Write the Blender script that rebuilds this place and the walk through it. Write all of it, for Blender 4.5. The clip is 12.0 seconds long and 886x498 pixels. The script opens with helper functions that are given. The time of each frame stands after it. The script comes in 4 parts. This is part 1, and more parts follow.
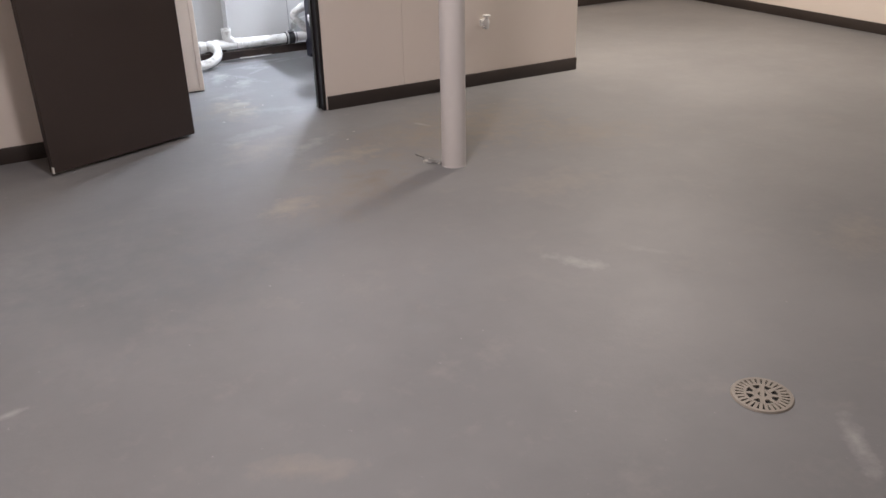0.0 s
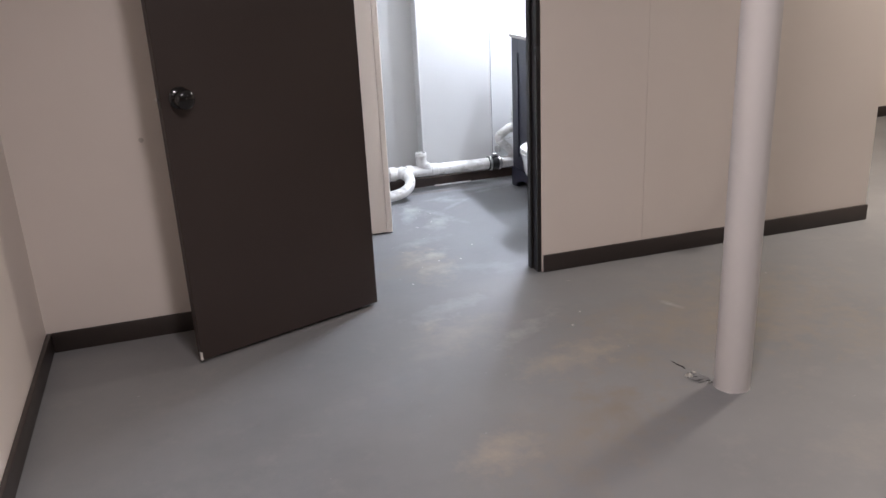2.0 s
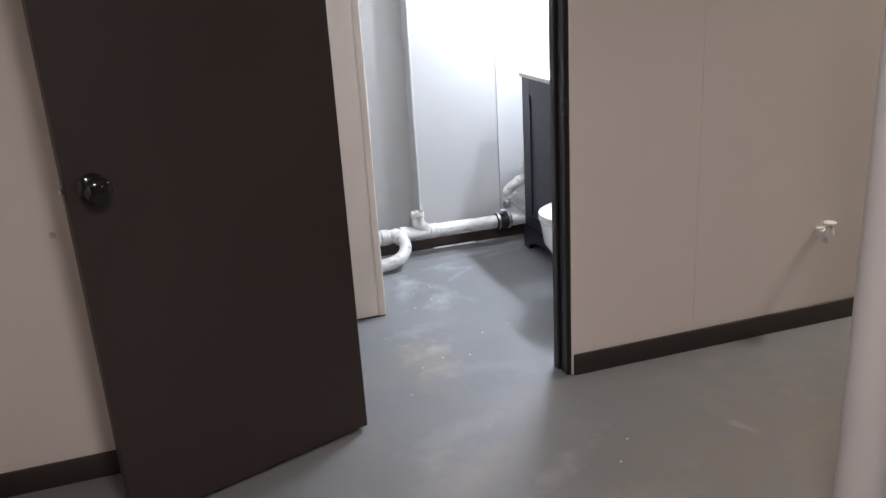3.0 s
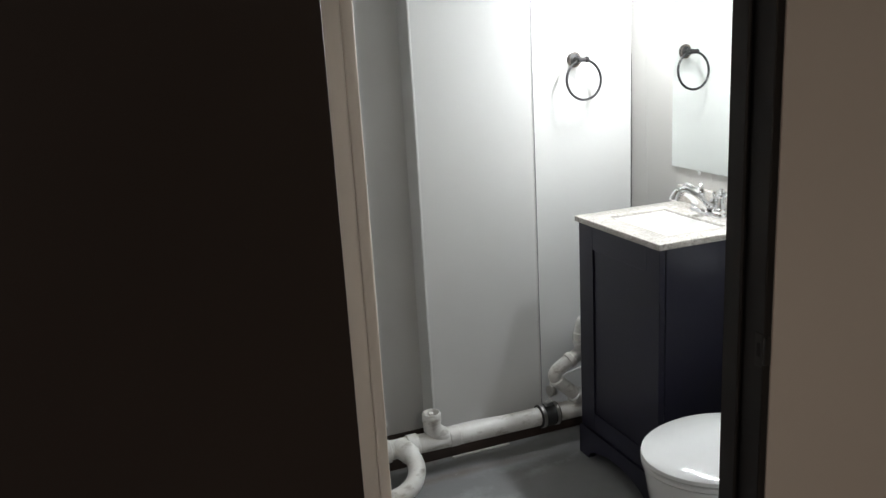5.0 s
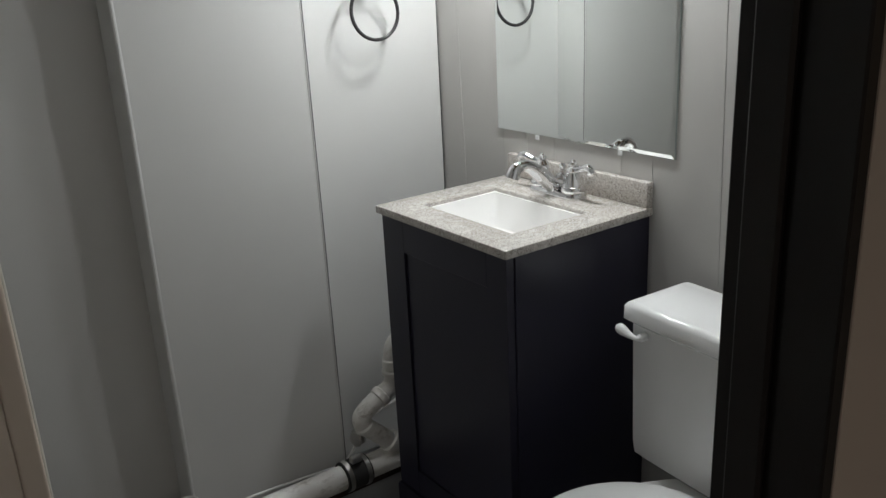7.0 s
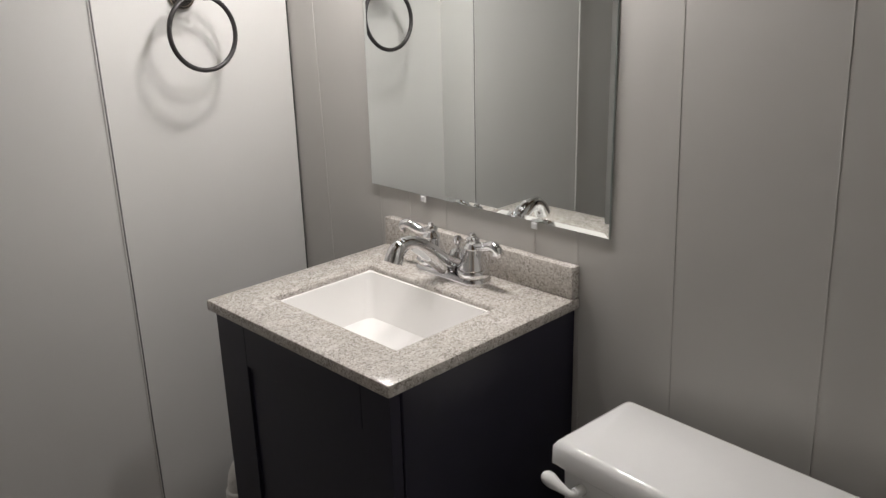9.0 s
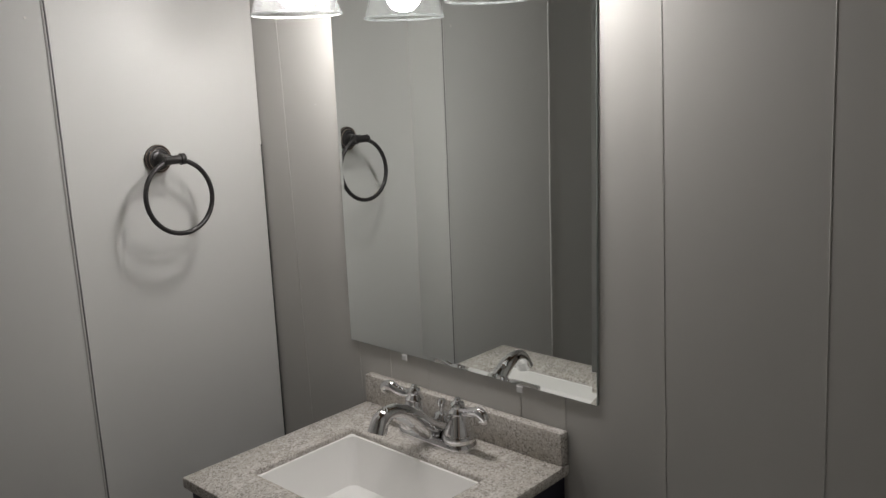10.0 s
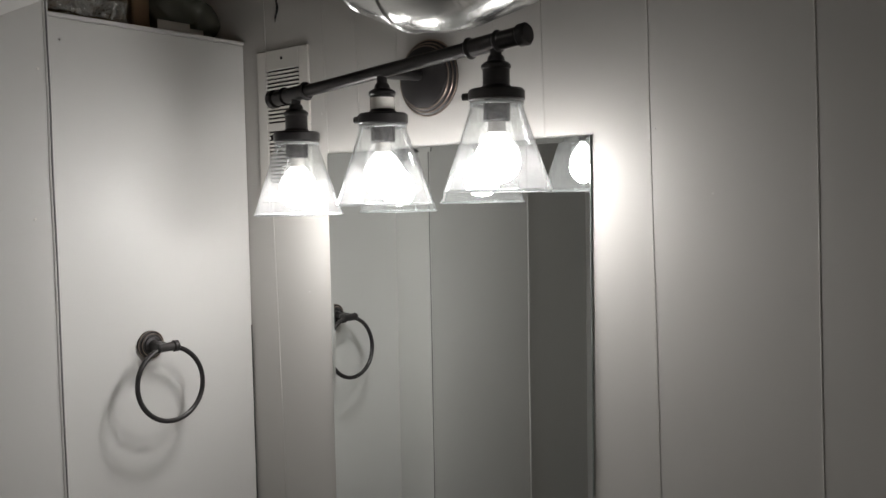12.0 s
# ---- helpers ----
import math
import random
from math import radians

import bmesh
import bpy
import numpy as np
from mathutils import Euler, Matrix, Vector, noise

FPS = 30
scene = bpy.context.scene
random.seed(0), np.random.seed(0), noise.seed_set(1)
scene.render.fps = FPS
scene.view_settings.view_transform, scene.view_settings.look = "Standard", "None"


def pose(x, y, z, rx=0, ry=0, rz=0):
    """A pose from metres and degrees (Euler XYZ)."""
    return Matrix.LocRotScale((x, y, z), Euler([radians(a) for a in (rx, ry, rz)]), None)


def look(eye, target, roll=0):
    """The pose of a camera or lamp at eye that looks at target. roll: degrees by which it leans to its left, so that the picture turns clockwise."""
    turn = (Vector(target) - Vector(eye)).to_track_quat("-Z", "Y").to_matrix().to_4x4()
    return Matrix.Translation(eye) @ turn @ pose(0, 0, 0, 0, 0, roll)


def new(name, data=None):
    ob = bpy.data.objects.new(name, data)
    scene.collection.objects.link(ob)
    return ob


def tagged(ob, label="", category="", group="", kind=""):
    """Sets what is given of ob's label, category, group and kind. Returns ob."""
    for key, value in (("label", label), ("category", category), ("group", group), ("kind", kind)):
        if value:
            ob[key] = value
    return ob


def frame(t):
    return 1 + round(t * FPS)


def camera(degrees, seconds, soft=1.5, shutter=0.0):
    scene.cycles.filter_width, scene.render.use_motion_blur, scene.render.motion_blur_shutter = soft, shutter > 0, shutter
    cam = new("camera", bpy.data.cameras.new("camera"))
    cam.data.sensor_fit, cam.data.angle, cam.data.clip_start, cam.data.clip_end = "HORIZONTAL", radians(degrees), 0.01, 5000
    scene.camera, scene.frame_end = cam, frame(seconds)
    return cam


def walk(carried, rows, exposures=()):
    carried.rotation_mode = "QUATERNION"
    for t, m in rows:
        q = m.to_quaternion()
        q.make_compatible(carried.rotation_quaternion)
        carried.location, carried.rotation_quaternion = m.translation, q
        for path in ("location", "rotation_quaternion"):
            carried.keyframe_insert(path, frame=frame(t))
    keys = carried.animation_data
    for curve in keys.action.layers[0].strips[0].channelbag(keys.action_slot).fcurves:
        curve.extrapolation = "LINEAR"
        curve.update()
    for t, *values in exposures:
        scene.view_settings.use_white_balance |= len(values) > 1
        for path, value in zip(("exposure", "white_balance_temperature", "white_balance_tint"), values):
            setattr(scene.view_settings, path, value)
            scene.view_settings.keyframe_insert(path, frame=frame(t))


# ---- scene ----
cam = camera(55.5, 12.0)
PATH = [
    (0, (0.358, 0.223, 1.293), (1.23, 1.802, 0.43), -1.2),
    (0.5, (0.41, 0.433, 1.324), (1.19, 2.088, 0.516), -0.6),
    (1, (0.527, 0.667, 1.316), (1.214, 2.374, 0.532), -1.4),
    (1.5, (0.612, 0.939, 1.342), (1.223, 2.687, 0.587), -2.1),
    (2, (0.63, 1.355, 1.349), (1.165, 3.156, 0.665), -2.8),
    (2.5, (0.709, 1.714, 1.351), (1.248, 3.516, 0.67), -3.4),
    (3, (0.825, 2.088, 1.377), (1.38, 3.897, 0.73), -3.5),
    (3.5, (0.824, 2.458, 1.424), (1.411, 4.308, 0.928), -2.9),
    (3.7, (0.824, 2.604, 1.45), (1.413, 4.448, 0.968), -3.2),
    (5.3, (1.046, 3.57, 1.479), (1.808, 5.35, 0.977), -3.4),
    (5.5, (1.061, 3.674, 1.458), (1.904, 5.419, 0.964), -3.6),
    (6, (1.151, 3.873, 1.444), (2.095, 5.562, 0.938), -2.8),
    (6.5, (1.304, 4.032, 1.356), (2.318, 5.696, 0.901), -2.8),
    (6.7, (1.352, 4.085, 1.387), (2.394, 5.697, 0.824), -2.7),
    (8.3, (1.601, 4.466, 1.364), (2.897, 5.82, 0.666), -1.2),
    (8.5, (1.653, 4.5, 1.374), (2.959, 5.854, 0.696), -1.3),
    (9, (1.74, 4.564, 1.388), (3.071, 5.917, 0.755), -1.5),
    (9.5, (1.759, 4.612, 1.444), (3.15, 5.94, 0.895), -2.5),
    (10, (1.756, 4.612, 1.491), (3.19, 5.945, 1.083), -2.3),
    (10.5, (1.756, 4.622, 1.539), (3.242, 5.928, 1.247), -1.8),
    (11, (1.73, 4.633, 1.605), (3.255, 5.916, 1.435), -2.2),
    (11.5, (1.71, 4.646, 1.616), (3.245, 5.921, 1.478), -1.9),
    (12, (1.706, 4.643, 1.619), (3.237, 5.925, 1.503), -1.1),
]
EXPOSURES = [(0.0, 0.18, 5850, 14), (1.0, 0.1, 5780, 14), (2.5, -0.02, 5750, 14), (3.0, -0.2, 5780, 13), (3.5, -0.47, 5800, 12), (5.4, -1.77, 6450, 7), (6.1, -2.11, 6450, 7), (7.0, -2.42, 6500, 8), (8.3, -2.3, 7050, 15), (9.0, -2.6, 7080, 15), (9.5, -2.9, 7080, 15), (10.0, -3.46, 7000, 13), (10.5, -3.41, 6970, 13), (11.0, -3.43, 6940, 13), (12.0, -3.45, 6940, 13)]
walk(cam, [(t, look(eye, target, roll)) for t, eye, target, roll in PATH], EXPOSURES)

# ---- light levels ----
ROOM_LAMP = 30.0
BULB = 1230.0
world = bpy.data.worlds.new("world")
scene.world = world
world.use_nodes = True
world.node_tree.nodes["Background"].inputs[0].default_value = (0.02, 0.02, 0.02, 1)
world.node_tree.nodes["Background"].inputs[1].default_value = 0.3


# ---- mesh helpers ----
def add_box(bm, x0, x1, y0, y1, z0, z1, bevel=0.0, segments=1):
    made = bmesh.ops.create_cube(bm, size=1.0, matrix=Matrix.LocRotScale(((x0 + x1) / 2, (y0 + y1) / 2, (z0 + z1) / 2), None, (x1 - x0, y1 - y0, z1 - z0)))
    if bevel:
        edges = list({e for v in made["verts"] for e in v.link_edges})
        bmesh.ops.bevel(bm, geom=edges, offset=bevel, segments=segments, profile=0.5, affect="EDGES")
    return bm


def box(*args, **kw):
    return add_box(bmesh.new(), *args, **kw)


def add_lathe(bm, profile, m=None, seg=32):
    """A profile of (radius, height) turned about the local z axis."""
    m = m or Matrix()
    rings = []
    for r, h in profile:
        if r < 1e-6:
            rings.append([bm.verts.new(m @ Vector((0, 0, h)))])
        else:
            rings.append([bm.verts.new(m @ Vector((r * math.cos(2 * math.pi * k / seg), r * math.sin(2 * math.pi * k / seg), h))) for k in range(seg)])
    for a, b in zip(rings, rings[1:]):
        for k in range(seg):
            n = (k + 1) % seg
            if len(a) == 1 and len(b) > 1:
                bm.faces.new((a[0], b[k], b[n]))
            elif len(b) == 1 and len(a) > 1:
                bm.faces.new((a[k], a[n], b[0]))
            elif len(a) > 1:
                bm.faces.new((a[k], a[n], b[n], b[k]))
    bmesh.ops.recalc_face_normals(bm, faces=bm.faces)
    return bm


def lathe(profile, m=None, seg=32):
    return add_lathe(bmesh.new(), profile, m, seg)


def axis(origin, direction):
    """A matrix whose z axis runs along direction from origin."""
    return Matrix.Translation(origin) @ Vector(direction).to_track_quat("Z", "Y").to_matrix().to_4x4()


def rod(p0, p1, r, r1=None, seg=24, edge=0.0):
    d = Vector(p1) - Vector(p0)
    length, r1 = d.length, r if r1 is None else r1
    return lathe([(0, 0), (r - edge, 0), (r, edge), (r1, length - edge), (r1 - edge, length), (0, length)], axis(p0, d), seg)


def smooth_path(points, steps=8):
    pts = [Vector(p) for p in points]
    pts = [2 * pts[0] - pts[1]] + pts + [2 * pts[-1] - pts[-2]]
    out = []
    for a, b, c, d in zip(pts, pts[1:], pts[2:], pts[3:]):
        for k in range(steps):
            t = k / steps
            out.append(0.5 * ((2 * b) + (c - a) * t + (2 * a - 5 * b + 4 * c - d) * t * t + (3 * b - a - 3 * c + d) * t ** 3))
    return out + [pts[-2]]


def add_tube(bm, pts, radii, seg=16, closed=False):
    pts = [Vector(p) for p in pts]
    count = len(pts)
    if not hasattr(radii, "__len__"):
        radii = [radii] * count
    rings, side = [], None
    for k, p in enumerate(pts):
        ahead = pts[(k + 1) % count] if closed or k < count - 1 else p
        behind = pts[k - 1] if closed or k > 0 else p
        tangent = (ahead - behind).normalized()
        if side is None:
            side = tangent.orthogonal().normalized()
        side = (side - tangent * side.dot(tangent)).normalized()
        up = tangent.cross(side)
        rings.append([bm.verts.new(p + radii[k] * (math.cos(2 * math.pi * j / seg) * side + math.sin(2 * math.pi * j / seg) * up)) for j in range(seg)])
    pairs = list(zip(rings, rings[1:])) + ([(rings[-1], rings[0])] if closed else [])
    for a, b in pairs:
        for j in range(seg):
            n = (j + 1) % seg
            bm.faces.new((a[j], a[n], b[n], b[j]))
    if not closed:
        bm.faces.new(rings[0][::-1])
        bm.faces.new(rings[-1])
    bmesh.ops.recalc_face_normals(bm, faces=bm.faces)
    return bm


def tube(pts, radii, seg=16, closed=False):
    return add_tube(bmesh.new(), pts, radii, seg, closed)


def mesh_of(name, bm, material):
    for e in bm.edges:
        if len(e.link_faces) == 2 and e.calc_face_angle() > radians(35):
            e.smooth = False
    for f in bm.faces:
        f.smooth = True
    me = bpy.data.meshes.new(name)
    bm.to_mesh(me)
    bm.free()
    me.materials.append(material)
    return me


def solid(name, bm, material, label="", category="", group="", kind=""):
    return tagged(new(name, mesh_of(name, bm, material)), label, category, group, kind)


def holder(name, at, label, category, group="", kind="", rz=0.0):
    ob = new(name)
    ob.empty_display_size = 0.05
    ob.matrix_basis = pose(*at, 0, 0, rz)
    return tagged(ob, label, category, group, kind)


def part(name, bm, material, parent, label="", local=False):
    """One mesh under a thing or part; its numbers are in the world unless local."""
    ob = new(name, mesh_of(name, bm, material))
    ob.parent = parent
    if not local:
        m, p = Matrix(), parent
        while p:
            m = p.matrix_basis.inverted() if not p.parent else m
            p = p.parent
        ob.matrix_parent_inverse = m if not parent.parent else Matrix()
    if label:
        ob["label"] = label
    return ob


# ---- materials ----
def shader(name, base, rough=0.5, metal=0.0, spec=0.5):
    mat = bpy.data.materials.new(name)
    mat.use_nodes = True
    b = mat.node_tree.nodes["Principled BSDF"]
    b.inputs["Base Color"].default_value = (*base, 1)
    b.inputs["Roughness"].default_value = rough
    b.inputs["Metallic"].default_value = metal
    b.inputs["Specular IOR Level"].default_value = spec
    return mat, mat.node_tree.nodes, mat.node_tree.links, b


def noise_node(nodes, links, scale, detail=4.0, rough=0.55, stretch=None, distort=0.0):
    mp = nodes.new("ShaderNodeMapping")
    geo = nodes.new("ShaderNodeNewGeometry")
    links.new(geo.outputs["Position"], mp.inputs["Vector"])
    if stretch:
        mp.inputs["Scale"].default_value = stretch
    n = nodes.new("ShaderNodeTexNoise")
    n.inputs["Scale"].default_value = scale
    n.inputs["Detail"].default_value = detail
    n.inputs["Roughness"].default_value = rough
    n.inputs["Distortion"].default_value = distort
    links.new(mp.outputs["Vector"], n.inputs["Vector"])
    return n


def ramp(nodes, links, source, stops):
    r = nodes.new("ShaderNodeValToRGB")
    while len(r.color_ramp.elements) < len(stops):
        r.color_ramp.elements.new(0.5)
    for e, (at, c) in zip(r.color_ramp.elements, stops):
        e.position = at
        e.color = (*c, 1) if hasattr(c, "__len__") else (c, c, c, 1)
    links.new(source, r.inputs["Fac"])
    return r


def mix(nodes, links, fac, a, b):
    m = nodes.new("ShaderNodeMix")
    m.data_type = "RGBA"
    for value, slot in ((fac, m.inputs[0]), (a, m.inputs[6]), (b, m.inputs[7])):
        if hasattr(value, "is_linked"):
            links.new(value, slot)
        else:
            slot.default_value = (*value, 1) if hasattr(value, "__len__") else value
    return m.outputs[2]


def bump(nodes, links, b, source, strength, distance=0.002):
    n = nodes.new("ShaderNodeBump")
    n.inputs["Strength"].default_value = strength
    n.inputs["Distance"].default_value = distance
    links.new(source, n.inputs["Height"])
    links.new(n.outputs["Normal"], b.inputs["Normal"])


def paint(name, base, dark, rough=0.45, grain=60.0, relief=0.15, spots=0.0, spec=0.5, stretch=None, cloud=1.3):
    """A painted surface: soft clouding, fine roller grain, a few marks."""
    mat, nodes, links, b = shader(name, base, rough, 0.0, spec)
    big = noise_node(nodes, links, cloud, 5.0)
    c = mix(nodes, links, ramp(nodes, links, big.outputs["Fac"], [(0.3, 0.0), (0.72, 1.0)]).outputs["Color"], dark, base)
    if spots:
        sp = noise_node(nodes, links, 9.0, 8.0, 0.7)
        c = mix(nodes, links, ramp(nodes, links, sp.outputs["Fac"], [(0.66, 0.0), (0.78, spots)]).outputs["Color"], c, [v * 0.6 for v in dark])
    links.new(c, b.inputs["Base Color"])
    fine = noise_node(nodes, links, grain, 6.0, 0.6, stretch)
    bump(nodes, links, b, fine.outputs["Fac"], relief)
    r = ramp(nodes, links, big.outputs["Fac"], [(0.2, max(0, rough - 0.08)), (0.8, min(1, rough + 0.1))])
    links.new(r.outputs["Color"], b.inputs["Roughness"])
    return mat


def patch(nodes, links, cx, cy, rx, ry, turn=0.0):
    """A worn, tinted or shaded spot on the floor: 1 at its middle, 0 outside, frayed by noise."""
    geo = nodes.new("ShaderNodeNewGeometry")
    mp = nodes.new("ShaderNodeMapping")
    mp.vector_type = "TEXTURE"
    mp.inputs["Location"].default_value = (cx, cy, 0)
    mp.inputs["Rotation"].default_value = (0, 0, radians(turn))
    mp.inputs["Scale"].default_value = (rx, ry, 1)
    links.new(geo.outputs["Position"], mp.inputs["Vector"])
    ln = nodes.new("ShaderNodeVectorMath")
    ln.operation = "LENGTH"
    links.new(mp.outputs["Vector"], ln.inputs[0])
    nz = noise_node(nodes, links, 11.0, 6.0, 0.65)
    sub = nodes.new("ShaderNodeMath")
    sub.operation = "MULTIPLY_ADD"
    links.new(nz.outputs["Fac"], sub.inputs[0])
    sub.inputs[1].default_value = 1.5
    links.new(ln.outputs["Value"], sub.inputs[2])
    low = nodes.new("ShaderNodeMath")
    low.operation = "SUBTRACT"
    low.inputs[1].default_value = 0.5
    links.new(sub.outputs[0], low.inputs[0])
    return ramp(nodes, links, low.outputs[0], [(0.12, 1.0), (0.75, 0.0)]).outputs["Color"]


def floor_paint():
    base, dark = (0.242, 0.242, 0.243), (0.190, 0.191, 0.195)
    mat, nodes, links, b = shader("grey_floor_paint", base, 0.5, 0.0, 0.45)
    big = noise_node(nodes, links, 0.9, 6.0, 0.6)
    c = mix(nodes, links, ramp(nodes, links, big.outputs["Fac"], [(0.35, 0.0), (0.68, 1.0)]).outputs["Color"], dark, base)
    mid = noise_node(nodes, links, 5.0, 8.0, 0.7)
    c = mix(nodes, links, ramp(nodes, links, mid.outputs["Fac"], [(0.55, 0.0), (0.75, 0.35)]).outputs["Color"], c, (0.33, 0.31, 0.29))
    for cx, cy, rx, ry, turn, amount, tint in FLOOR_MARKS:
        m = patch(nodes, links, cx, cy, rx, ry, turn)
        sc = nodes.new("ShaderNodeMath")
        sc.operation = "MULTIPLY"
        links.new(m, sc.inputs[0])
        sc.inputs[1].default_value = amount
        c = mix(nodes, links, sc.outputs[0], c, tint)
    speck = noise_node(nodes, links, 38.0, 3.0, 0.5)
    c = mix(nodes, links, ramp(nodes, links, speck.outputs["Fac"], [(0.73, 0.0), (0.78, 0.5)]).outputs["Color"], c, (0.42, 0.41, 0.4))
    links.new(c, b.inputs["Base Color"])
    links.new(ramp(nodes, links, mid.outputs["Fac"], [(0.3, 0.49), (0.75, 0.6)]).outputs["Color"], b.inputs["Roughness"])
    fine = noise_node(nodes, links, 22.0, 8.0, 0.65)
    bump(nodes, links, b, fine.outputs["Fac"], 0.22, 0.004)
    return mat


def dirty_pipe():
    """White drain pipe with brown handling dirt and grey dust."""
    mat, nodes, links, b = shader("dusty_white_plastic_pipe", (0.78, 0.77, 0.74), 0.42)
    dust = noise_node(nodes, links, 13.0, 5.0)
    c = mix(nodes, links, ramp(nodes, links, dust.outputs["Fac"], [(0.35, 0.0), (0.7, 0.7)]).outputs["Color"], (0.79, 0.78, 0.755), (0.56, 0.535, 0.49))
    dirt = noise_node(nodes, links, 26.0, 9.0, 0.72, (0.45, 1.0, 1.0))
    c = mix(nodes, links, ramp(nodes, links, dirt.outputs["Fac"], [(0.53, 0.0), (0.68, 0.75)]).outputs["Color"], c, (0.25, 0.215, 0.175))
    links.new(c, b.inputs["Base Color"])
    bump(nodes, links, b, dirt.outputs["Fac"], 0.25)
    return mat


WARM, UMBER = (0.262, 0.224, 0.18), (0.2, 0.168, 0.135)
PALE, TAN, RUST, BLUE, SMEAR, SLATE_SHADE = (0.52, 0.51, 0.5), (0.37, 0.325, 0.27), (0.12, 0.055, 0.035), (0.22, 0.235, 0.25), (0.42, 0.435, 0.45), (0.17, 0.178, 0.186)
FLOOR_MARKS = [
    (2.15, 5.8, 0.4, 0.09, -5, 0.65, SMEAR), (1.95, 5.55, 0.3, 0.05, 40, 0.4, SMEAR),
    (2.4, 3.8, 1.5, 0.8, 10, 0.75, WARM), (1.6, 3.25, 0.9, 0.45, 35, 0.6, WARM), (1.75, 3.35, 0.35, 0.25, 60, 0.5, UMBER), (2.9, 3.4, 0.9, 0.5, -20, 0.45, WARM), (1.5, 4.75, 0.5, 0.45, 0, 0.5, WARM),
    (2.0, 2.27, 0.24, 0.11, 125, 0.42, PALE), (2.26, 2.22, 0.16, 0.05, 130, 0.16, PALE), (1.98, 1.15, 0.3, 0.06, 54, 0.5, PALE),
    (0.8, 1.74, 0.3, 0.1, 150, 0.42, TAN), (1.34, 3.26, 0.3, 0.2, 30, 0.75, TAN), (1.77, 3.70, 0.55, 0.2, 10, 0.65, TAN),
    (1.45, 4.0, 0.6, 0.26, 30, 0.42, TAN), (1.58, 4.75, 0.24, 0.6, 0, 0.6, TAN), (1.72, 5.55, 0.12, 0.3, 20, 0.6, PALE),
    (1.78, 5.3, 0.14, 0.3, 150, 0.45, PALE), (1.62, 4.85, 0.25, 0.12, 30, 0.4, PALE), (2.0, 6.0, 1.2, 0.09, 0, 0.9, RUST), (3.0, 1.9, 0.5, 0.3, 30, 0.35, TAN),
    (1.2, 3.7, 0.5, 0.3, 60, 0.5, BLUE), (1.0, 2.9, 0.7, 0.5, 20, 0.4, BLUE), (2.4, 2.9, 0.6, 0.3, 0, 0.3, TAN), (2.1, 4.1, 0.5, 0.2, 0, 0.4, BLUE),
    # the slate areas put the dimmer light of the west floor into its colour
    (0.23, 2.315, 0.12, 0.03, 10, 0.5, PALE), (1.55, 2.4, 0.7, 0.4, 40, 0.25, BLUE), (0.4, 2.6, 0.6, 0.3, 100, 0.1, PALE), (0.5, 3.0, 1.1, 1.2, 0, 0.75, SLATE_SHADE), (1.2, 2.9, 0.5, 0.3, 30, 0.25, SLATE_SHADE),
    (1.66, 5.45, 0.09, 0.35, -12, 0.5, SMEAR), (1.84, 5.4, 0.07, 0.4, 25, 0.5, SMEAR), (1.62, 5.05, 0.35, 0.12, 25, 0.3, SMEAR), (1.75, 4.62, 0.5, 0.16, -15, 0.3, SMEAR), (1.95, 5.65, 0.3, 0.1, -20, 0.45, SMEAR), (2.2, 5.75, 0.25, 0.06, 15, 0.6, SMEAR), (1.6, 4.85, 0.12, 0.25, 40, 0.5, TAN), (1.9, 5.85, 0.8, 0.06, 0, 0.5, RUST),
    (1.5, 4.25, 0.45, 0.15, 20, 0.4, SMEAR), (1.38, 4.1, 0.2, 0.1, 60, 0.5, TAN), (1.9, 5.7, 0.25, 0.08, 10, 0.5, SMEAR), (1.7, 3.95, 0.4, 0.1, 35, 0.35, PALE), (2.3, 3.95, 0.12, 0.04, 120, 0.5, PALE),
]
M_FLOOR = floor_paint()
M_WALL = paint("greige_wall_paint", (0.79, 0.72, 0.655), (0.745, 0.675, 0.61), 0.5, 70, 0.1)
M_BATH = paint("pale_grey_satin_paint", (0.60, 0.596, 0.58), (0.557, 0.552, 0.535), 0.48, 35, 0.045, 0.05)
# M_EAST repeats the grey warmer and darker, with the wall's light falloff in it
M_EAST = paint("shaded_warm_grey_paint", (0.475, 0.464, 0.442), (0.44, 0.429, 0.407), 0.48, 35, 0.045, 0.05)
M_CEIL = paint("white_ceiling_paint", (0.75, 0.74, 0.72), (0.7, 0.69, 0.67), 0.6, 50, 0.2)
M_TRIM = paint("cream_trim_paint", (0.81, 0.70, 0.595), (0.74, 0.635, 0.535), 0.4, 60, 0.1)
M_BASE = paint("dark_brown_vinyl", (0.040, 0.030, 0.026), (0.03, 0.023, 0.02), 0.45, 80, 0.1)
M_DOOR = paint("dark_brown_door_paint", (0.038, 0.027, 0.023), (0.031, 0.022, 0.019), 0.5, 40, 0.12, 0.0, 0.4, (1, 1, 0.08))
M_JAMB = paint("dark_frame_paint", (0.017, 0.0145, 0.0145), (0.012, 0.0105, 0.0105), 0.42, 50, 0.12, 0.0, 0.4, (1, 1, 0.1))
M_OAK = paint("bare_orange_wood", (0.42, 0.21, 0.09), (0.30, 0.14, 0.06), 0.5, 30, 0.3, 0.0, 0.4, (1, 1, 0.06), 6.0)
M_OAK2 = paint("brown_bare_wood", (0.30, 0.13, 0.055), (0.22, 0.09, 0.04), 0.5, 30, 0.3, 0.0, 0.4, (1, 1, 0.06), 6.0)
M_STUD = paint("raw_joist_timber", (0.30, 0.2, 0.12), (0.2, 0.13, 0.08), 0.75, 30, 0.4, 0.2, 0.3, (1, 0.1, 1), 4.0)
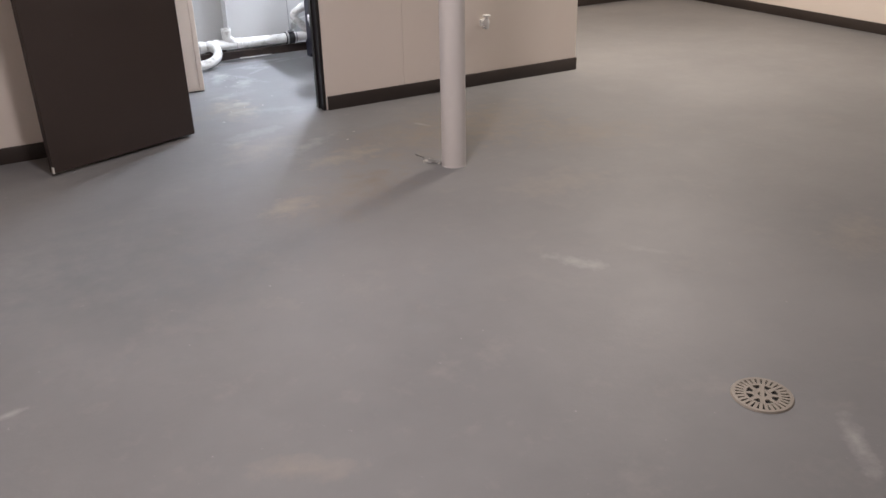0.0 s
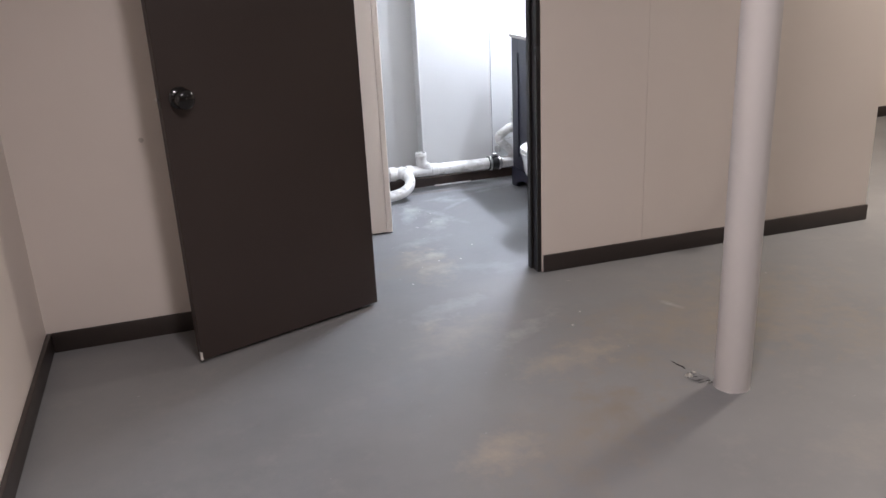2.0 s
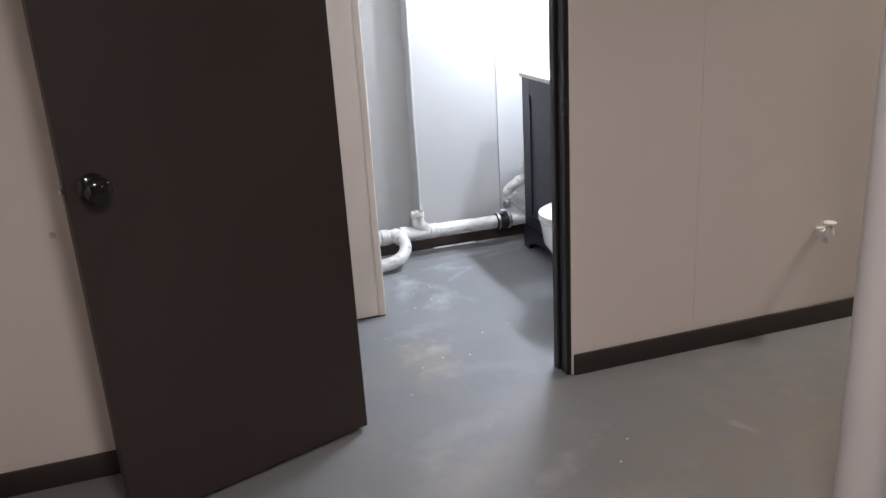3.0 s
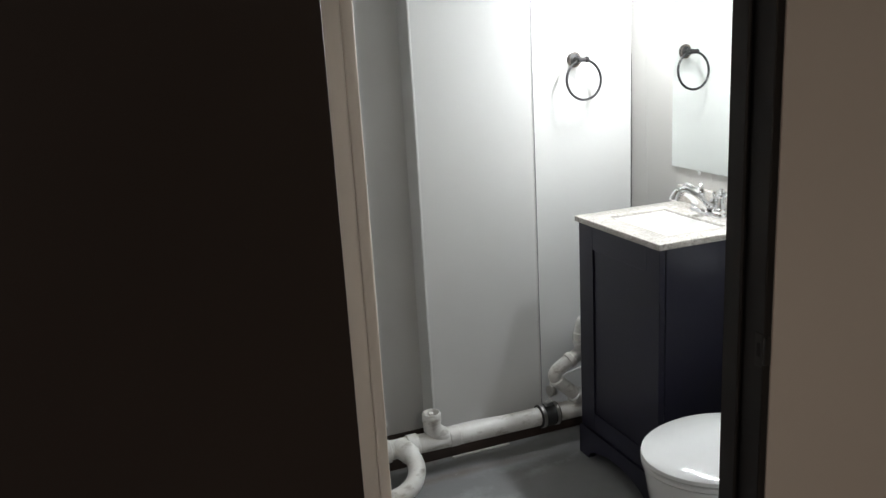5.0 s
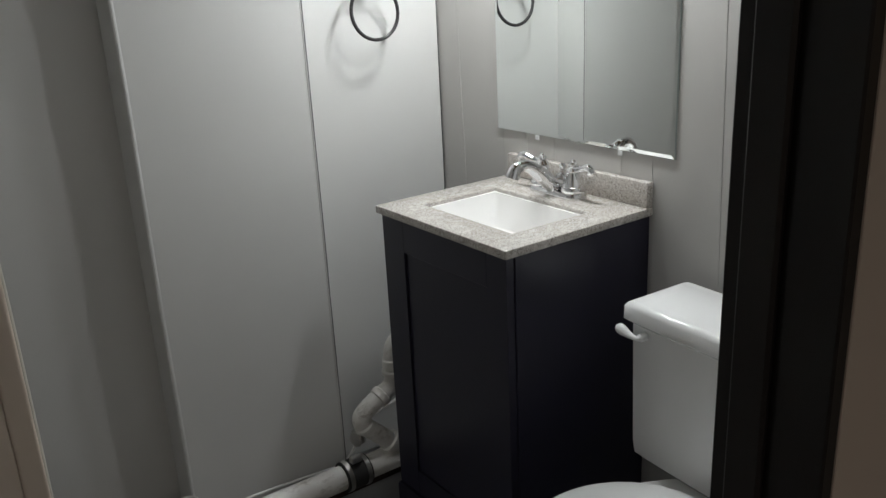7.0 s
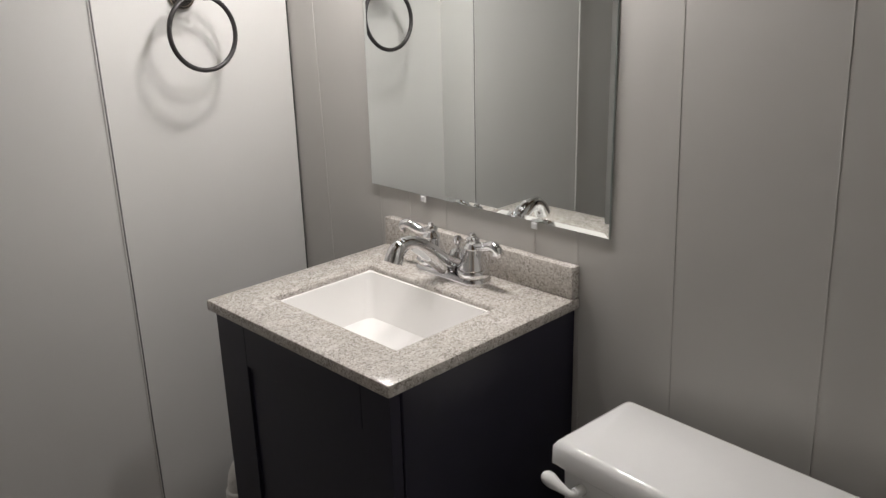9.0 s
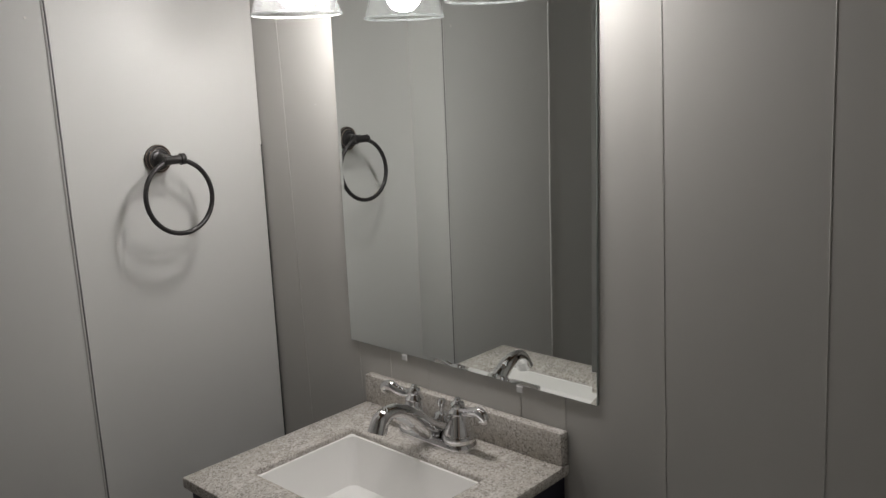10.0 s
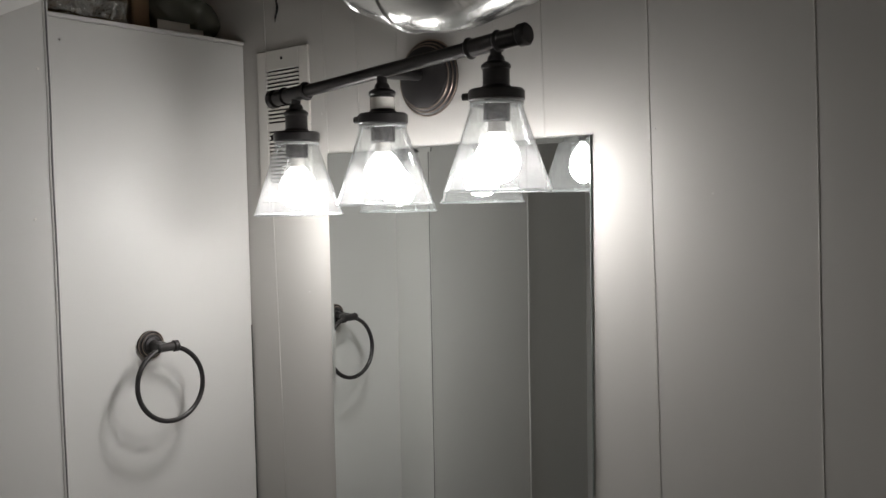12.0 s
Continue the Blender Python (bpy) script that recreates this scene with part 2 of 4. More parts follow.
M_STAIN_GAP = paint("stained_timber_gap_dark", (0.065, 0.043, 0.033), (0.03, 0.022, 0.019), 0.7, 30, 0.5, 0.3, 0.3, (0.1, 1, 1), 7.0)
M_CAB = paint("blue_black_cabinet_paint", (0.0185, 0.0175, 0.034), (0.015, 0.014, 0.028), 0.34, 60, 0.06, 0.0, 0.38)
M_DARK = shader("dark_gap", (0.01, 0.01, 0.01), 0.8)[0]
M_POST = paint("white_post_paint", (0.66, 0.63, 0.61), (0.60, 0.57, 0.55), 0.4, 40, 0.15, 0.1)
M_PORC = shader("white_porcelain", (0.87, 0.87, 0.86), 0.12, 0, 0.5)[0]
M_BASIN = shader("cream_basin_glaze", (0.89, 0.88, 0.86), 0.1, 0, 0.5)[0]
M_PVC = dirty_pipe()
M_RUBBER = shader("black_rubber", (0.02, 0.02, 0.02), 0.6)[0]
M_STEEL = shader("clamp_steel", (0.55, 0.54, 0.52), 0.35, 1.0)[0]
M_CHROME = shader("chrome", (0.82, 0.82, 0.83), 0.06, 1.0)[0]
M_BRONZE = paint("oil_rubbed_bronze", (0.055, 0.052, 0.052), (0.034, 0.032, 0.033), 0.34, 90, 0.1)
M_BRONZE.node_tree.nodes["Principled BSDF"].inputs["Metallic"].default_value = 0.6
M_COPPER = shader("worn_bronze_edge", (0.3, 0.24, 0.2), 0.4, 0.9)[0]
M_MIRROR = shader("mirror_silver", (0.92, 0.95, 0.935), 0.0, 1.0)[0]
M_EDGE = shader("mirror_glass_edge", (0.55, 0.62, 0.6), 0.1, 0.3)[0]
M_PLASTIC = shader("clear_plastic", (0.7, 0.7, 0.7), 0.2)[0]
M_WHITE = paint("white_enamel", (0.74, 0.72, 0.68), (0.68, 0.66, 0.62), 0.35, 60, 0.05)
M_DRAIN = paint("stainless_grate", (0.38, 0.345, 0.295), (0.24, 0.215, 0.18), 0.4, 60, 0.2, 0.4)
M_RIM = shader("bright_glass_rim", (0.8, 0.82, 0.82), 0.08, 0.0, 0.8)[0]
M_RIM.node_tree.nodes["Principled BSDF"].inputs["Transmission Weight"].default_value = 0.7
M_SEAM = shader("grey_seam", (0.17, 0.168, 0.165), 0.7)[0]
M_KNOB = shader("glossy_black_knob", (0.008, 0.007, 0.007), 0.12)[0]
M_FLAKE = paint("lifted_floor_paint", (0.52, 0.52, 0.52), (0.3, 0.3, 0.31), 0.32, 90, 0.2, 0.0, 0.4, None, 30.0)
M_VENT = paint("cream_vent_enamel", (0.60, 0.585, 0.55), (0.55, 0.535, 0.5), 0.35, 60, 0.05)
M_PALE_EDGE = paint("pale_paint_edge", (0.8, 0.77, 0.7), (0.74, 0.71, 0.64), 0.4, 60, 0.1)
M_SHEET = paint("dark_green_plastic_sheet", (0.19, 0.195, 0.155), (0.08, 0.085, 0.065), 0.22, 40, 0.4)
M_GREY_SPOT = shader("grey_spot_paint", (0.56, 0.50, 0.45), 0.7)[0]
M_GLOSS = shader("glossy_white_plastic", (0.84, 0.83, 0.81), 0.22)[0]
M_LABEL = shader("paper_label", (0.7, 0.68, 0.64), 0.6)[0]


def granite():
    mat, nodes, links, b = shader("speckled_beige_granite", (0.42, 0.37, 0.33), 0.22)
    geo = nodes.new("ShaderNodeNewGeometry")
    vor = nodes.new("ShaderNodeTexVoronoi")
    vor.inputs["Scale"].default_value = 420.0
    links.new(geo.outputs["Position"], vor.inputs["Vector"])
    sep = nodes.new("ShaderNodeSeparateColor")
    links.new(vor.outputs["Color"], sep.inputs["Color"])
    c1 = ramp(nodes, links, sep.outputs[0], [(0.0, (0.27, 0.25, 0.225)), (0.2, (0.455, 0.422, 0.385)), (0.5, (0.535, 0.503, 0.464)), (0.85, (0.66, 0.635, 0.60))])
    c1.color_ramp.interpolation = "CONSTANT"
    big = noise_node(nodes, links, 28.0, 5.0)
    c = mix(nodes, links, ramp(nodes, links, big.outputs["Fac"], [(0.35, 0.0), (0.7, 0.45)]).outputs["Color"], c1.outputs["Color"], (0.50, 0.462, 0.415))
    chips = noise_node(nodes, links, 48.0, 7.0, 0.75)
    c = mix(nodes, links, ramp(nodes, links, chips.outputs["Fac"], [(0.55, 0.0), (0.66, 0.42)]).outputs["Color"], c, (0.235, 0.205, 0.17))
    veins = noise_node(nodes, links, 40.0, 6.0, 0.7, (1.0, 1.2, 1.0), 0.4)
    c = mix(nodes, links, ramp(nodes, links, veins.outputs["Fac"], [(0.55, 0.0), (0.65, 0.45)]).outputs["Color"], c, (0.76, 0.74, 0.72))
    links.new(c, b.inputs["Base Color"])
    return mat


def thin_glass():
    mat = bpy.data.materials.new("clear_thin_glass")
    mat.use_nodes = True
    nodes, links = mat.node_tree.nodes, mat.node_tree.links
    nodes.clear()
    out, mx, dusty = nodes.new("ShaderNodeOutputMaterial"), nodes.new("ShaderNodeMixShader"), nodes.new("ShaderNodeMixShader")
    tr, gl, lw, glare_film = nodes.new("ShaderNodeBsdfTransparent"), nodes.new("ShaderNodeBsdfGlossy"), nodes.new("ShaderNodeLayerWeight"), nodes.new("ShaderNodeBsdfTranslucent")
    tr.inputs["Color"].default_value = (0.95, 0.96, 0.96, 1)
    gl.inputs["Roughness"].default_value = 0.04
    glare_film.inputs["Color"].default_value = (0.9, 0.9, 0.9, 1)
    power = nodes.new("ShaderNodeMath")
    power.operation = "POWER"
    power.inputs[1].default_value = 4.0
    gain = nodes.new("ShaderNodeMath")
    gain.operation = "MULTIPLY_ADD"
    gain.inputs[1].default_value = 0.7
    gain.inputs[2].default_value = 0.04
    links.new(lw.outputs["Facing"], power.inputs[0])
    links.new(power.outputs[0], gain.inputs[0])
    links.new(gain.outputs[0], mx.inputs[0])
    # dusty blends in a translucent share that stands for the glare round the bulbs
    dusty.inputs[0].default_value = 0.033
    links.new(tr.outputs[0], dusty.inputs[1])
    links.new(glare_film.outputs[0], dusty.inputs[2])
    links.new(dusty.outputs[0], mx.inputs[1])
    links.new(gl.outputs[0], mx.inputs[2])
    links.new(mx.outputs[0], out.inputs["Surface"])
    return mat


def glow(name, colour, strength):
    mat = bpy.data.materials.new(name)
    mat.use_nodes = True
    b = mat.node_tree.nodes["Principled BSDF"]
    b.inputs["Base Color"].default_value = (0.8, 0.8, 0.8, 1)
    b.inputs["Emission Color"].default_value = (*colour, 1)
    b.inputs["Emission Strength"].default_value = strength
    return mat


def foil(name, size, strength, rough, tone=0.52):
    mat, nodes, links, b = shader(name, (tone, tone, tone * 0.98), rough, 1.0)
    n = noise_node(nodes, links, size, 5.0, 0.6, None, 1.5)
    bump(nodes, links, b, n.outputs["Fac"], strength, 0.012)
    return mat


M_GRANITE, M_GLASS = granite(), thin_glass()
M_FOIL, M_TAPE = foil("galvanised_duct_metal", 6.0, 0.25, 0.22), foil("wrinkled_foil_tape", 30.0, 0.8, 0.2, 0.72)
M_BULB = glow("lit_bulb", (0.95, 0.975, 1.0), BULB)
M_COLLAR = glow("glowing_bulb_collar", (0.95, 0.975, 1.0), BULB * 0.05)
M_DISC = glow("lit_ceiling_disc", (1.0, 0.82, 0.66), 6.0)

# ---- plan, in metres ----
NORTH, WEST, EAST, FAR, SOUTH, CEIL = 4.455, 0.028, 6.15, 6.27, -2.2, 2.15
DOOR_L, DOOR_R = 1.255, 1.971
BATH_E, BATH_N, CHASE_Y, CHASE_L, CHASE_R = 2.82, 6.112, 6.002, 1.919, 2.3545


def wall(name, label, boxes, material):
    bm = bmesh.new()
    for b in boxes:
        add_box(bm, *b)
    return solid(name, bm, material, label, "wall", "", "structure")


solid("floor", box(-0.2, 6.4, -2.4, 6.9, -0.12, 0), M_FLOOR, "grey painted concrete basement floor with pale scuffs", "floor", "", "structure")
wall("wall_west", "greige painted wall beside the open door", [(-0.14, WEST, SOUTH, NORTH + 0.10, 0, CEIL)], M_WALL)
wall("wall_south", "greige painted wall closing the basement room", [(-0.14, EAST + 0.14, SOUTH - 0.14, SOUTH, 0, CEIL)], M_WALL)
wall("wall_east", "greige painted long wall of the basement room", [(EAST, EAST + 0.14, SOUTH, FAR + 0.14, 0, CEIL)], M_WALL)
wall("wall_far", "greige painted end wall of the basement room", [(3.557, EAST, FAR, FAR + 0.14, 0, CEIL)], M_WALL)
wall("wall_closet_side", "greige painted side wall of the bathroom box", [(3.557, 3.677, NORTH + 0.10, FAR, 0, CEIL)], M_WALL)
north_l = wall("wall_north_left", "greige painted wall behind the open door", [(WEST, DOOR_L - 0.025, NORTH, NORTH + 0.10, 0, CEIL)], M_WALL)
wall("wall_north_header", "greige painted wall above the bathroom doorway", [(DOOR_L - 0.025, DOOR_R + 0.0172, NORTH, NORTH + 0.10, 2.05, CEIL)], M_WALL)
north_r = wall("wall_north_right", "greige painted panelled wall beside the bathroom doorway", [(DOOR_R + 0.0175, 3.677, NORTH + 0.008, NORTH + 0.10, 0, CEIL)], M_WALL)
# small flat disc, darker than the wall, left of the door's free edge
part("grey_spot", lathe([(0, 0.0), (0.009, 0.0), (0.006, 0.0006), (0, 0.0008)], axis((0.466, NORTH - 0.0001, 0.745), (0, -1, 0)), 12), M_GREY_SPOT, north_l, "small darker grey disc on the wall")
for a, b in ((DOOR_R + 0.0178, 2.4665), (2.4674, 3.676)):
    part("panel", box(a, b, NORTH, NORTH + 0.0075, 0.0, CEIL - 0.002, bevel=0.001), M_WALL, north_r)
solid("ceiling", box(-0.14, EAST + 0.14, SOUTH - 0.14, NORTH + 0.06, CEIL, CEIL + 0.1), M_CEIL, "plain white basement ceiling", "ceiling", "", "structure")
solid("ceiling_alcove", box(3.6, EAST + 0.14, NORTH + 0.06, FAR + 0.14, CEIL, CEIL + 0.1), M_CEIL, "plain white ceiling of the far alcove", "ceiling", "", "structure")


def baseboard(x0, x1, y0, y1):
    bm = box(x0, x1, y0, y1, 0, 0.076, bevel=0.003, segments=2)
    return solid("baseboard", bm, M_BASE, "dark brown baseboard along the painted wall", "baseboard", "", "structure")


baseboard(WEST + 0.0175, 1.2, NORTH - 0.012, NORTH - 0.0005)
baseboard(DOOR_R + 0.0235, 3.681, NORTH - 0.012, NORTH - 0.0005)
baseboard(WEST + 0.0005, WEST + 0.017, SOUTH, NORTH - 0.0005)
baseboard(3.69, EAST - 0.012, FAR - 0.012, FAR - 0.0005)
baseboard(EAST - 0.012, EAST - 0.0005, SOUTH, FAR - 0.0005)

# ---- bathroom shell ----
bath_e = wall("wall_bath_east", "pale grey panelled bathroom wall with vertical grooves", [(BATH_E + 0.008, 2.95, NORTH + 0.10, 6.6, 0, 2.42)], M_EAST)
edges = [4.58, 4.742, 4.957, 5.182, 5.360, 5.45, 5.665, 5.766, 5.855, 6.03, 6.28]


def leaning(z):
    """How far the panel grooves stand out of plumb at a height."""
    return 0.026 * (z - 1.5)


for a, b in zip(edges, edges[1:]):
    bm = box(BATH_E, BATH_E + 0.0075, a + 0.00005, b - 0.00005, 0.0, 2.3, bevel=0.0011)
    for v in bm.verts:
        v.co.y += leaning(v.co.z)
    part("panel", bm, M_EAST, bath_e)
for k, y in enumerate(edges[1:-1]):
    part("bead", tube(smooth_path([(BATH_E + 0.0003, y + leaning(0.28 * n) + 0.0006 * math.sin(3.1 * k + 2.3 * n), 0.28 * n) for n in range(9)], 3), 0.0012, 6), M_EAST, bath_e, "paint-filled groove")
part("crack", tube(smooth_path([(BATH_E - 0.0004, y, z) for y, z in ((5.998, 2.05), (6.003, 2.03), (5.999, 2.012), (6.006, 1.996), (6.008, 1.985))], 3), [0.0025, 0.002, 0.003, 0.0035, 0.002, 0.003, 0.0035, 0.003, 0.002, 0.0025, 0.0015, 0.001, 0.0006], 6), M_DARK, bath_e, "dark split in the paint")
bath_n = wall("wall_bath_north", "pale grey panelled back wall of the bathroom", [(1.152, BATH_E + 0.006, BATH_N + 0.008, 6.22, 0, 1.951)], M_BATH)
part("panel", box(CHASE_R - 0.02, BATH_E - 0.002, BATH_N, BATH_N + 0.0075, 0.015, 1.951, bevel=0.002), M_BATH, bath_n)
part("panel", box(1.153, CHASE_L + 0.02, BATH_N, BATH_N + 0.0075, 0.06, 1.951, bevel=0.002), M_BATH, bath_n)
part("top_lip", box(CHASE_R, BATH_E - 0.002, BATH_N - 0.004, BATH_N + 0.03, 1.9515, 1.9585, bevel=0.001), M_BATH, bath_n)
chase = holder("pipe_chase", (2.1, 6.0, 0), "pale grey boxed-in pipe chase against the back wall", "wall", "", "structure")
part("panel", box(CHASE_L, CHASE_R, CHASE_Y, CHASE_Y + 0.01, 0.06, 2.3, bevel=0.001), M_BATH, chase)
part("side_panel", box(CHASE_L + 0.001, CHASE_L + 0.011, CHASE_Y + 0.0102, BATH_N - 0.0005, 0.06, 2.3), M_BATH, chase)
part("side_panel", box(CHASE_R - 0.011, CHASE_R - 0.001, CHASE_Y + 0.0102, BATH_N - 0.0005, 0.06, 2.3), M_BATH, chase)
random.seed(21)
wander = [(CHASE_R - 0.0036 + random.uniform(-0.0008, 0.0008), CHASE_Y - 0.0002, 0.09 + 1.95 * k / 16) for k in range(17)]
part("corner_bead", tube(smooth_path([(CHASE_L + 0.001 + 0.0012 * math.sin(2.1 * k), CHASE_Y + 0.003, 0.06 + 0.28 * k) for k in range(9)], 3), 0.0055, 10), M_BATH, chase, "rounded painted corner bead")
part("seam", tube(smooth_path(wander, 4), 0.0015, 6), M_SEAM, chase, "thin dark uneven panel seam")
part("bead", tube([(x - 0.0036, y + 0.0006, z) for x, y, z in smooth_path(wander, 4)], 0.0022, 6), M_BATH, chase, "painted caulk bead")
part("seam", box(BATH_E - 0.0052, BATH_E - 0.0026, BATH_N - 0.0004, BATH_N + 0.001, 0.1, 1.36), M_DARK, bath_n, "thin dark corner gap")
stub = wall("wall_stub", "cream cased wall end beside bare orange wood", [(1.152, 1.526, 5.256, 5.34, 0, 2.42)], M_WALL)
part("casing", box(1.405, 1.4975, 5.241, 5.2555, 0.006, 2.4, bevel=0.003, segments=2), M_TRIM, stub, "flat cream casing board")
part("edge_board", box(1.498, 1.5275, 5.2385, 5.2557, 0.004, 2.4, bevel=0.005, segments=3), M_TRIM, stub, "rounded cream edge board")
part("paint_edge", tube(smooth_path([(1.5285 + 0.0012 * math.sin(1.7 * k), 5.2545, 0.004 + 0.2 * k) for k in range(13)], 3), 0.0028, 8), M_PALE_EDGE, stub, "pale ragged edge of paint")
part("casing_gap", box(1.405, 1.525, 5.243, 5.255, 0.0005, 0.0035), M_DARK, stub)
part("wood_strip", box(1.354, 1.4045, 5.238, 5.2555, 0.0, 2.4, bevel=0.004, segments=2), M_OAK, stub, "bare orange wood strip")
part("wood_panel", box(1.152, 1.3535, 5.246, 5.2555, 0.0, 2.4, bevel=0.001), M_OAK2, stub, "brown bare wood panel")
wall("wall_passage_west", "pale wall just inside the bathroom doorway", [(1.05, 1.15, NORTH + 0.10, BATH_N + 0.1, 0, 2.42)], M_BATH)
wall("wall_bath_south", "pale wall on the bathroom side of the doorway", [(DOOR_R + 0.018, BATH_E + 0.1, NORTH + 0.1002, NORTH + 0.11, 0, 2.42), (1.05, DOOR_L - 0.026, NORTH + 0.1002, NORTH + 0.11, 0, 2.42)], M_BATH)
wall("wall_cavity", "dark concrete wall above the bathroom panels", [(1.0, 3.0, 6.6, 6.7, 0, 2.5)], M_WALL)
wall("wall_cavity_west", "dark concrete wall beyond the bathroom panels", [(0.95, 1.05, NORTH + 0.10, 6.7, 0, 2.5)], M_WALL)
wall("wall_bath_header", "rough wall above the bathroom doorway inside", [(1.0, 3.0, NORTH + 0.06, NORTH + 0.16, CEIL, 2.5)], M_WALL)
solid("ceiling_bath", box(0.95, 3.0, NORTH + 0.06, 6.7, 2.42, 2.5), M_STUD, "raw timber deck above the bathroom joists", "ceiling", "", "structure")
for k, x in enumerate((1.35, 1.75, 2.16, 2.57)):
    solid("joist", box(x, x + 0.04, NORTH + 0.17, 6.59, 2.2, 2.419, bevel=0.003), M_STUD, "raw timber ceiling joist above the bathroom", "joist", "ceiling joists")
solid("soffit", box(1.16, 2.215, 5.345, CHASE_Y - 0.001, 1.88, 2.19, bevel=0.003), M_CEIL, "white boxed soffit under the bathroom joists", "soffit", "", "structure")

# ---- doorway ----
frame_r = holder("door_frame", (1.63, NORTH + 0.06, 0), "dark brown painted frame of the bathroom doorway", "door frame", "", "structure")
part("jamb", box(DOOR_R, DOOR_R + 0.017, NORTH + 0.001, NORTH + 0.104, 0, 2.03, bevel=0.002), M_JAMB, frame_r)
part("stop", box(DOOR_R - 0.01, DOOR_R - 0.0003, NORTH + 0.05, NORTH + 0.085, 0, 2.03, bevel=0.003), M_JAMB, frame_r)
part("jamb", box(DOOR_L - 0.022, DOOR_L, NORTH - 0.004, NORTH + 0.104, 0, 2.03, bevel=0.002), M_JAMB, frame_r)
part("head", box(DOOR_L - 0.022, DOOR_R + 0.017, NORTH + 0.0015, NORTH + 0.103, 2.031, 2.05, bevel=0.002), M_JAMB, frame_r)
strike = part("strike_plate", box(DOOR_R - 0.0022, DOOR_R - 0.0002, NORTH + 0.002, NORTH + 0.02, 0.897, 0.957, bevel=0.0008), M_BRONZE, frame_r, "worn bronze strike plate")
part("strike_hole", box(DOOR_R - 0.0028, DOOR_R - 0.0023, NORTH + 0.006, NORTH + 0.014, 0.915, 0.939), M_DARK, strike)
part("strike_lip", box(DOOR_R - 0.004, DOOR_R + 0.010, NORTH - 0.0075, NORTH - 0.0005, 0.902, 0.952, bevel=0.003, segments=2), M_BRONZE, frame_r)

HINGE = (1.250, 4.390)
door = holder("door_1", (*HINGE, 0), "dark brown flush door standing wide open", "door", "", "structure", 200.2)
part("leaf", box(0, 0.735, -0.035, 0, 0.015, 2.03, bevel=0.002), M_DOOR, door, "", True)
for side in (1, -1):
    k = part("knob", lathe([(0, 0.0), (0.034, 0.0), (0.035, 0.003), (0.029, 0.008), (0.013, 0.011), (0.0115, 0.024), (0.021, 0.030), (0.0305, 0.039), (0.033, 0.048), (0.030, 0.058), (0.020, 0.065), (0, 0.067)],
             axis((0.676, 0.0003 if side > 0 else -0.0353, 0.925), (0, side, 0))), M_KNOB, door, "glossy black round knob", True)
part("latch_plate", box(0.7352, 0.737, -0.03, -0.006, 0.896, 0.954, bevel=0.0008), M_BRONZE, door, "", True)
part("latch_bolt", box(0.737, 0.746, -0.023, -0.011, 0.918, 0.932, bevel=0.003), M_CHROME, door, "small steel latch bolt", True)
part("paint_chip", box(0.730, 0.7365, -0.012, 0.0008, 0.0145, 0.045, bevel=0.0004), M_LABEL, door, "bare pale chip at the bottom corner", True)
for z in (0.25, 1.8):
    part("hinge", box(0.0005, 0.03, -0.0372, -0.0352, z - 0.045, z + 0.045, bevel=0.0006), M_BRONZE, door, "", True)

# ---- post, drain and valve in the basement room ----
post = holder("support_post", (2.142, 3.335, 0), "white painted round steel support post", "post")
part("shaft", rod((2.142, 3.335, 0.0), (2.142, 3.335, CEIL - 0.001), 0.0545, seg=48), M_POST, post)
foot = lathe([(0.0548, 0.0), (0.0562, 0.0), (0.0558, 0.002), (0.0548, 0.0035)], Matrix.Translation((2.142, 3.335, 0)), 48)
for v in foot.verts:
    if v.co.z < 0.005:
        away = (v.co - Vector((2.142, 3.335, v.co.z))).normalized()
        v.co += away * 0.004 * max(0.0, noise.noise(v.co * 70.0))
part("base_ring", foot, M_POST, post, "ragged pale paint ring round the foot")

crack = holder("floor_crack", (2.07, 3.46, 0), "lifted broken flakes in the floor paint beside the post", "crack")
random.seed(4)


def petal(length, width, lift, m):
    """A lifted curl of paint, broad in the middle and thin at both ends."""
    bm, rows = bmesh.new(), []
    for a in range(6):
        u = a / 5
        half = width * (0.15 + math.sin(math.pi * min(1.0, u * 0.9 + 0.08)) * random.uniform(0.75, 1.0)) / 2
        rise = 0.6 * lift * math.sin(math.pi * 0.85 * u) + 0.001
        rows.append([bm.verts.new(m @ Vector((length * u, half * c, rise + 0.22 * width * (1 - c * c)))) for c in (-1, 0, 1)])
    for p, q in zip(rows, rows[1:]):
        for c in (0, 1):
            bm.faces.new((p[c], q[c], q[c + 1], p[c + 1]))
    bmesh.ops.solidify(bm, geom=bm.faces[:], thickness=0.0012)
    bmesh.ops.recalc_face_normals(bm, faces=bm.faces)
    return bm


for turn, length, width, lift in ((108, 0.055, 0.012, 0.010), (124, 0.062, 0.014, 0.013), (141, 0.058, 0.013, 0.009), (158, 0.064, 0.015, 0.012), (174, 0.052, 0.012, 0.008), (190, 0.045, 0.010, 0.006)):
    at = (2.098 + random.uniform(-0.006, 0.002), 3.388 + random.uniform(-0.004, 0.008), 0.0)
    part("flake", petal(length, width, lift, pose(*at, 0, 0, turn)), M_FLAKE, crack)
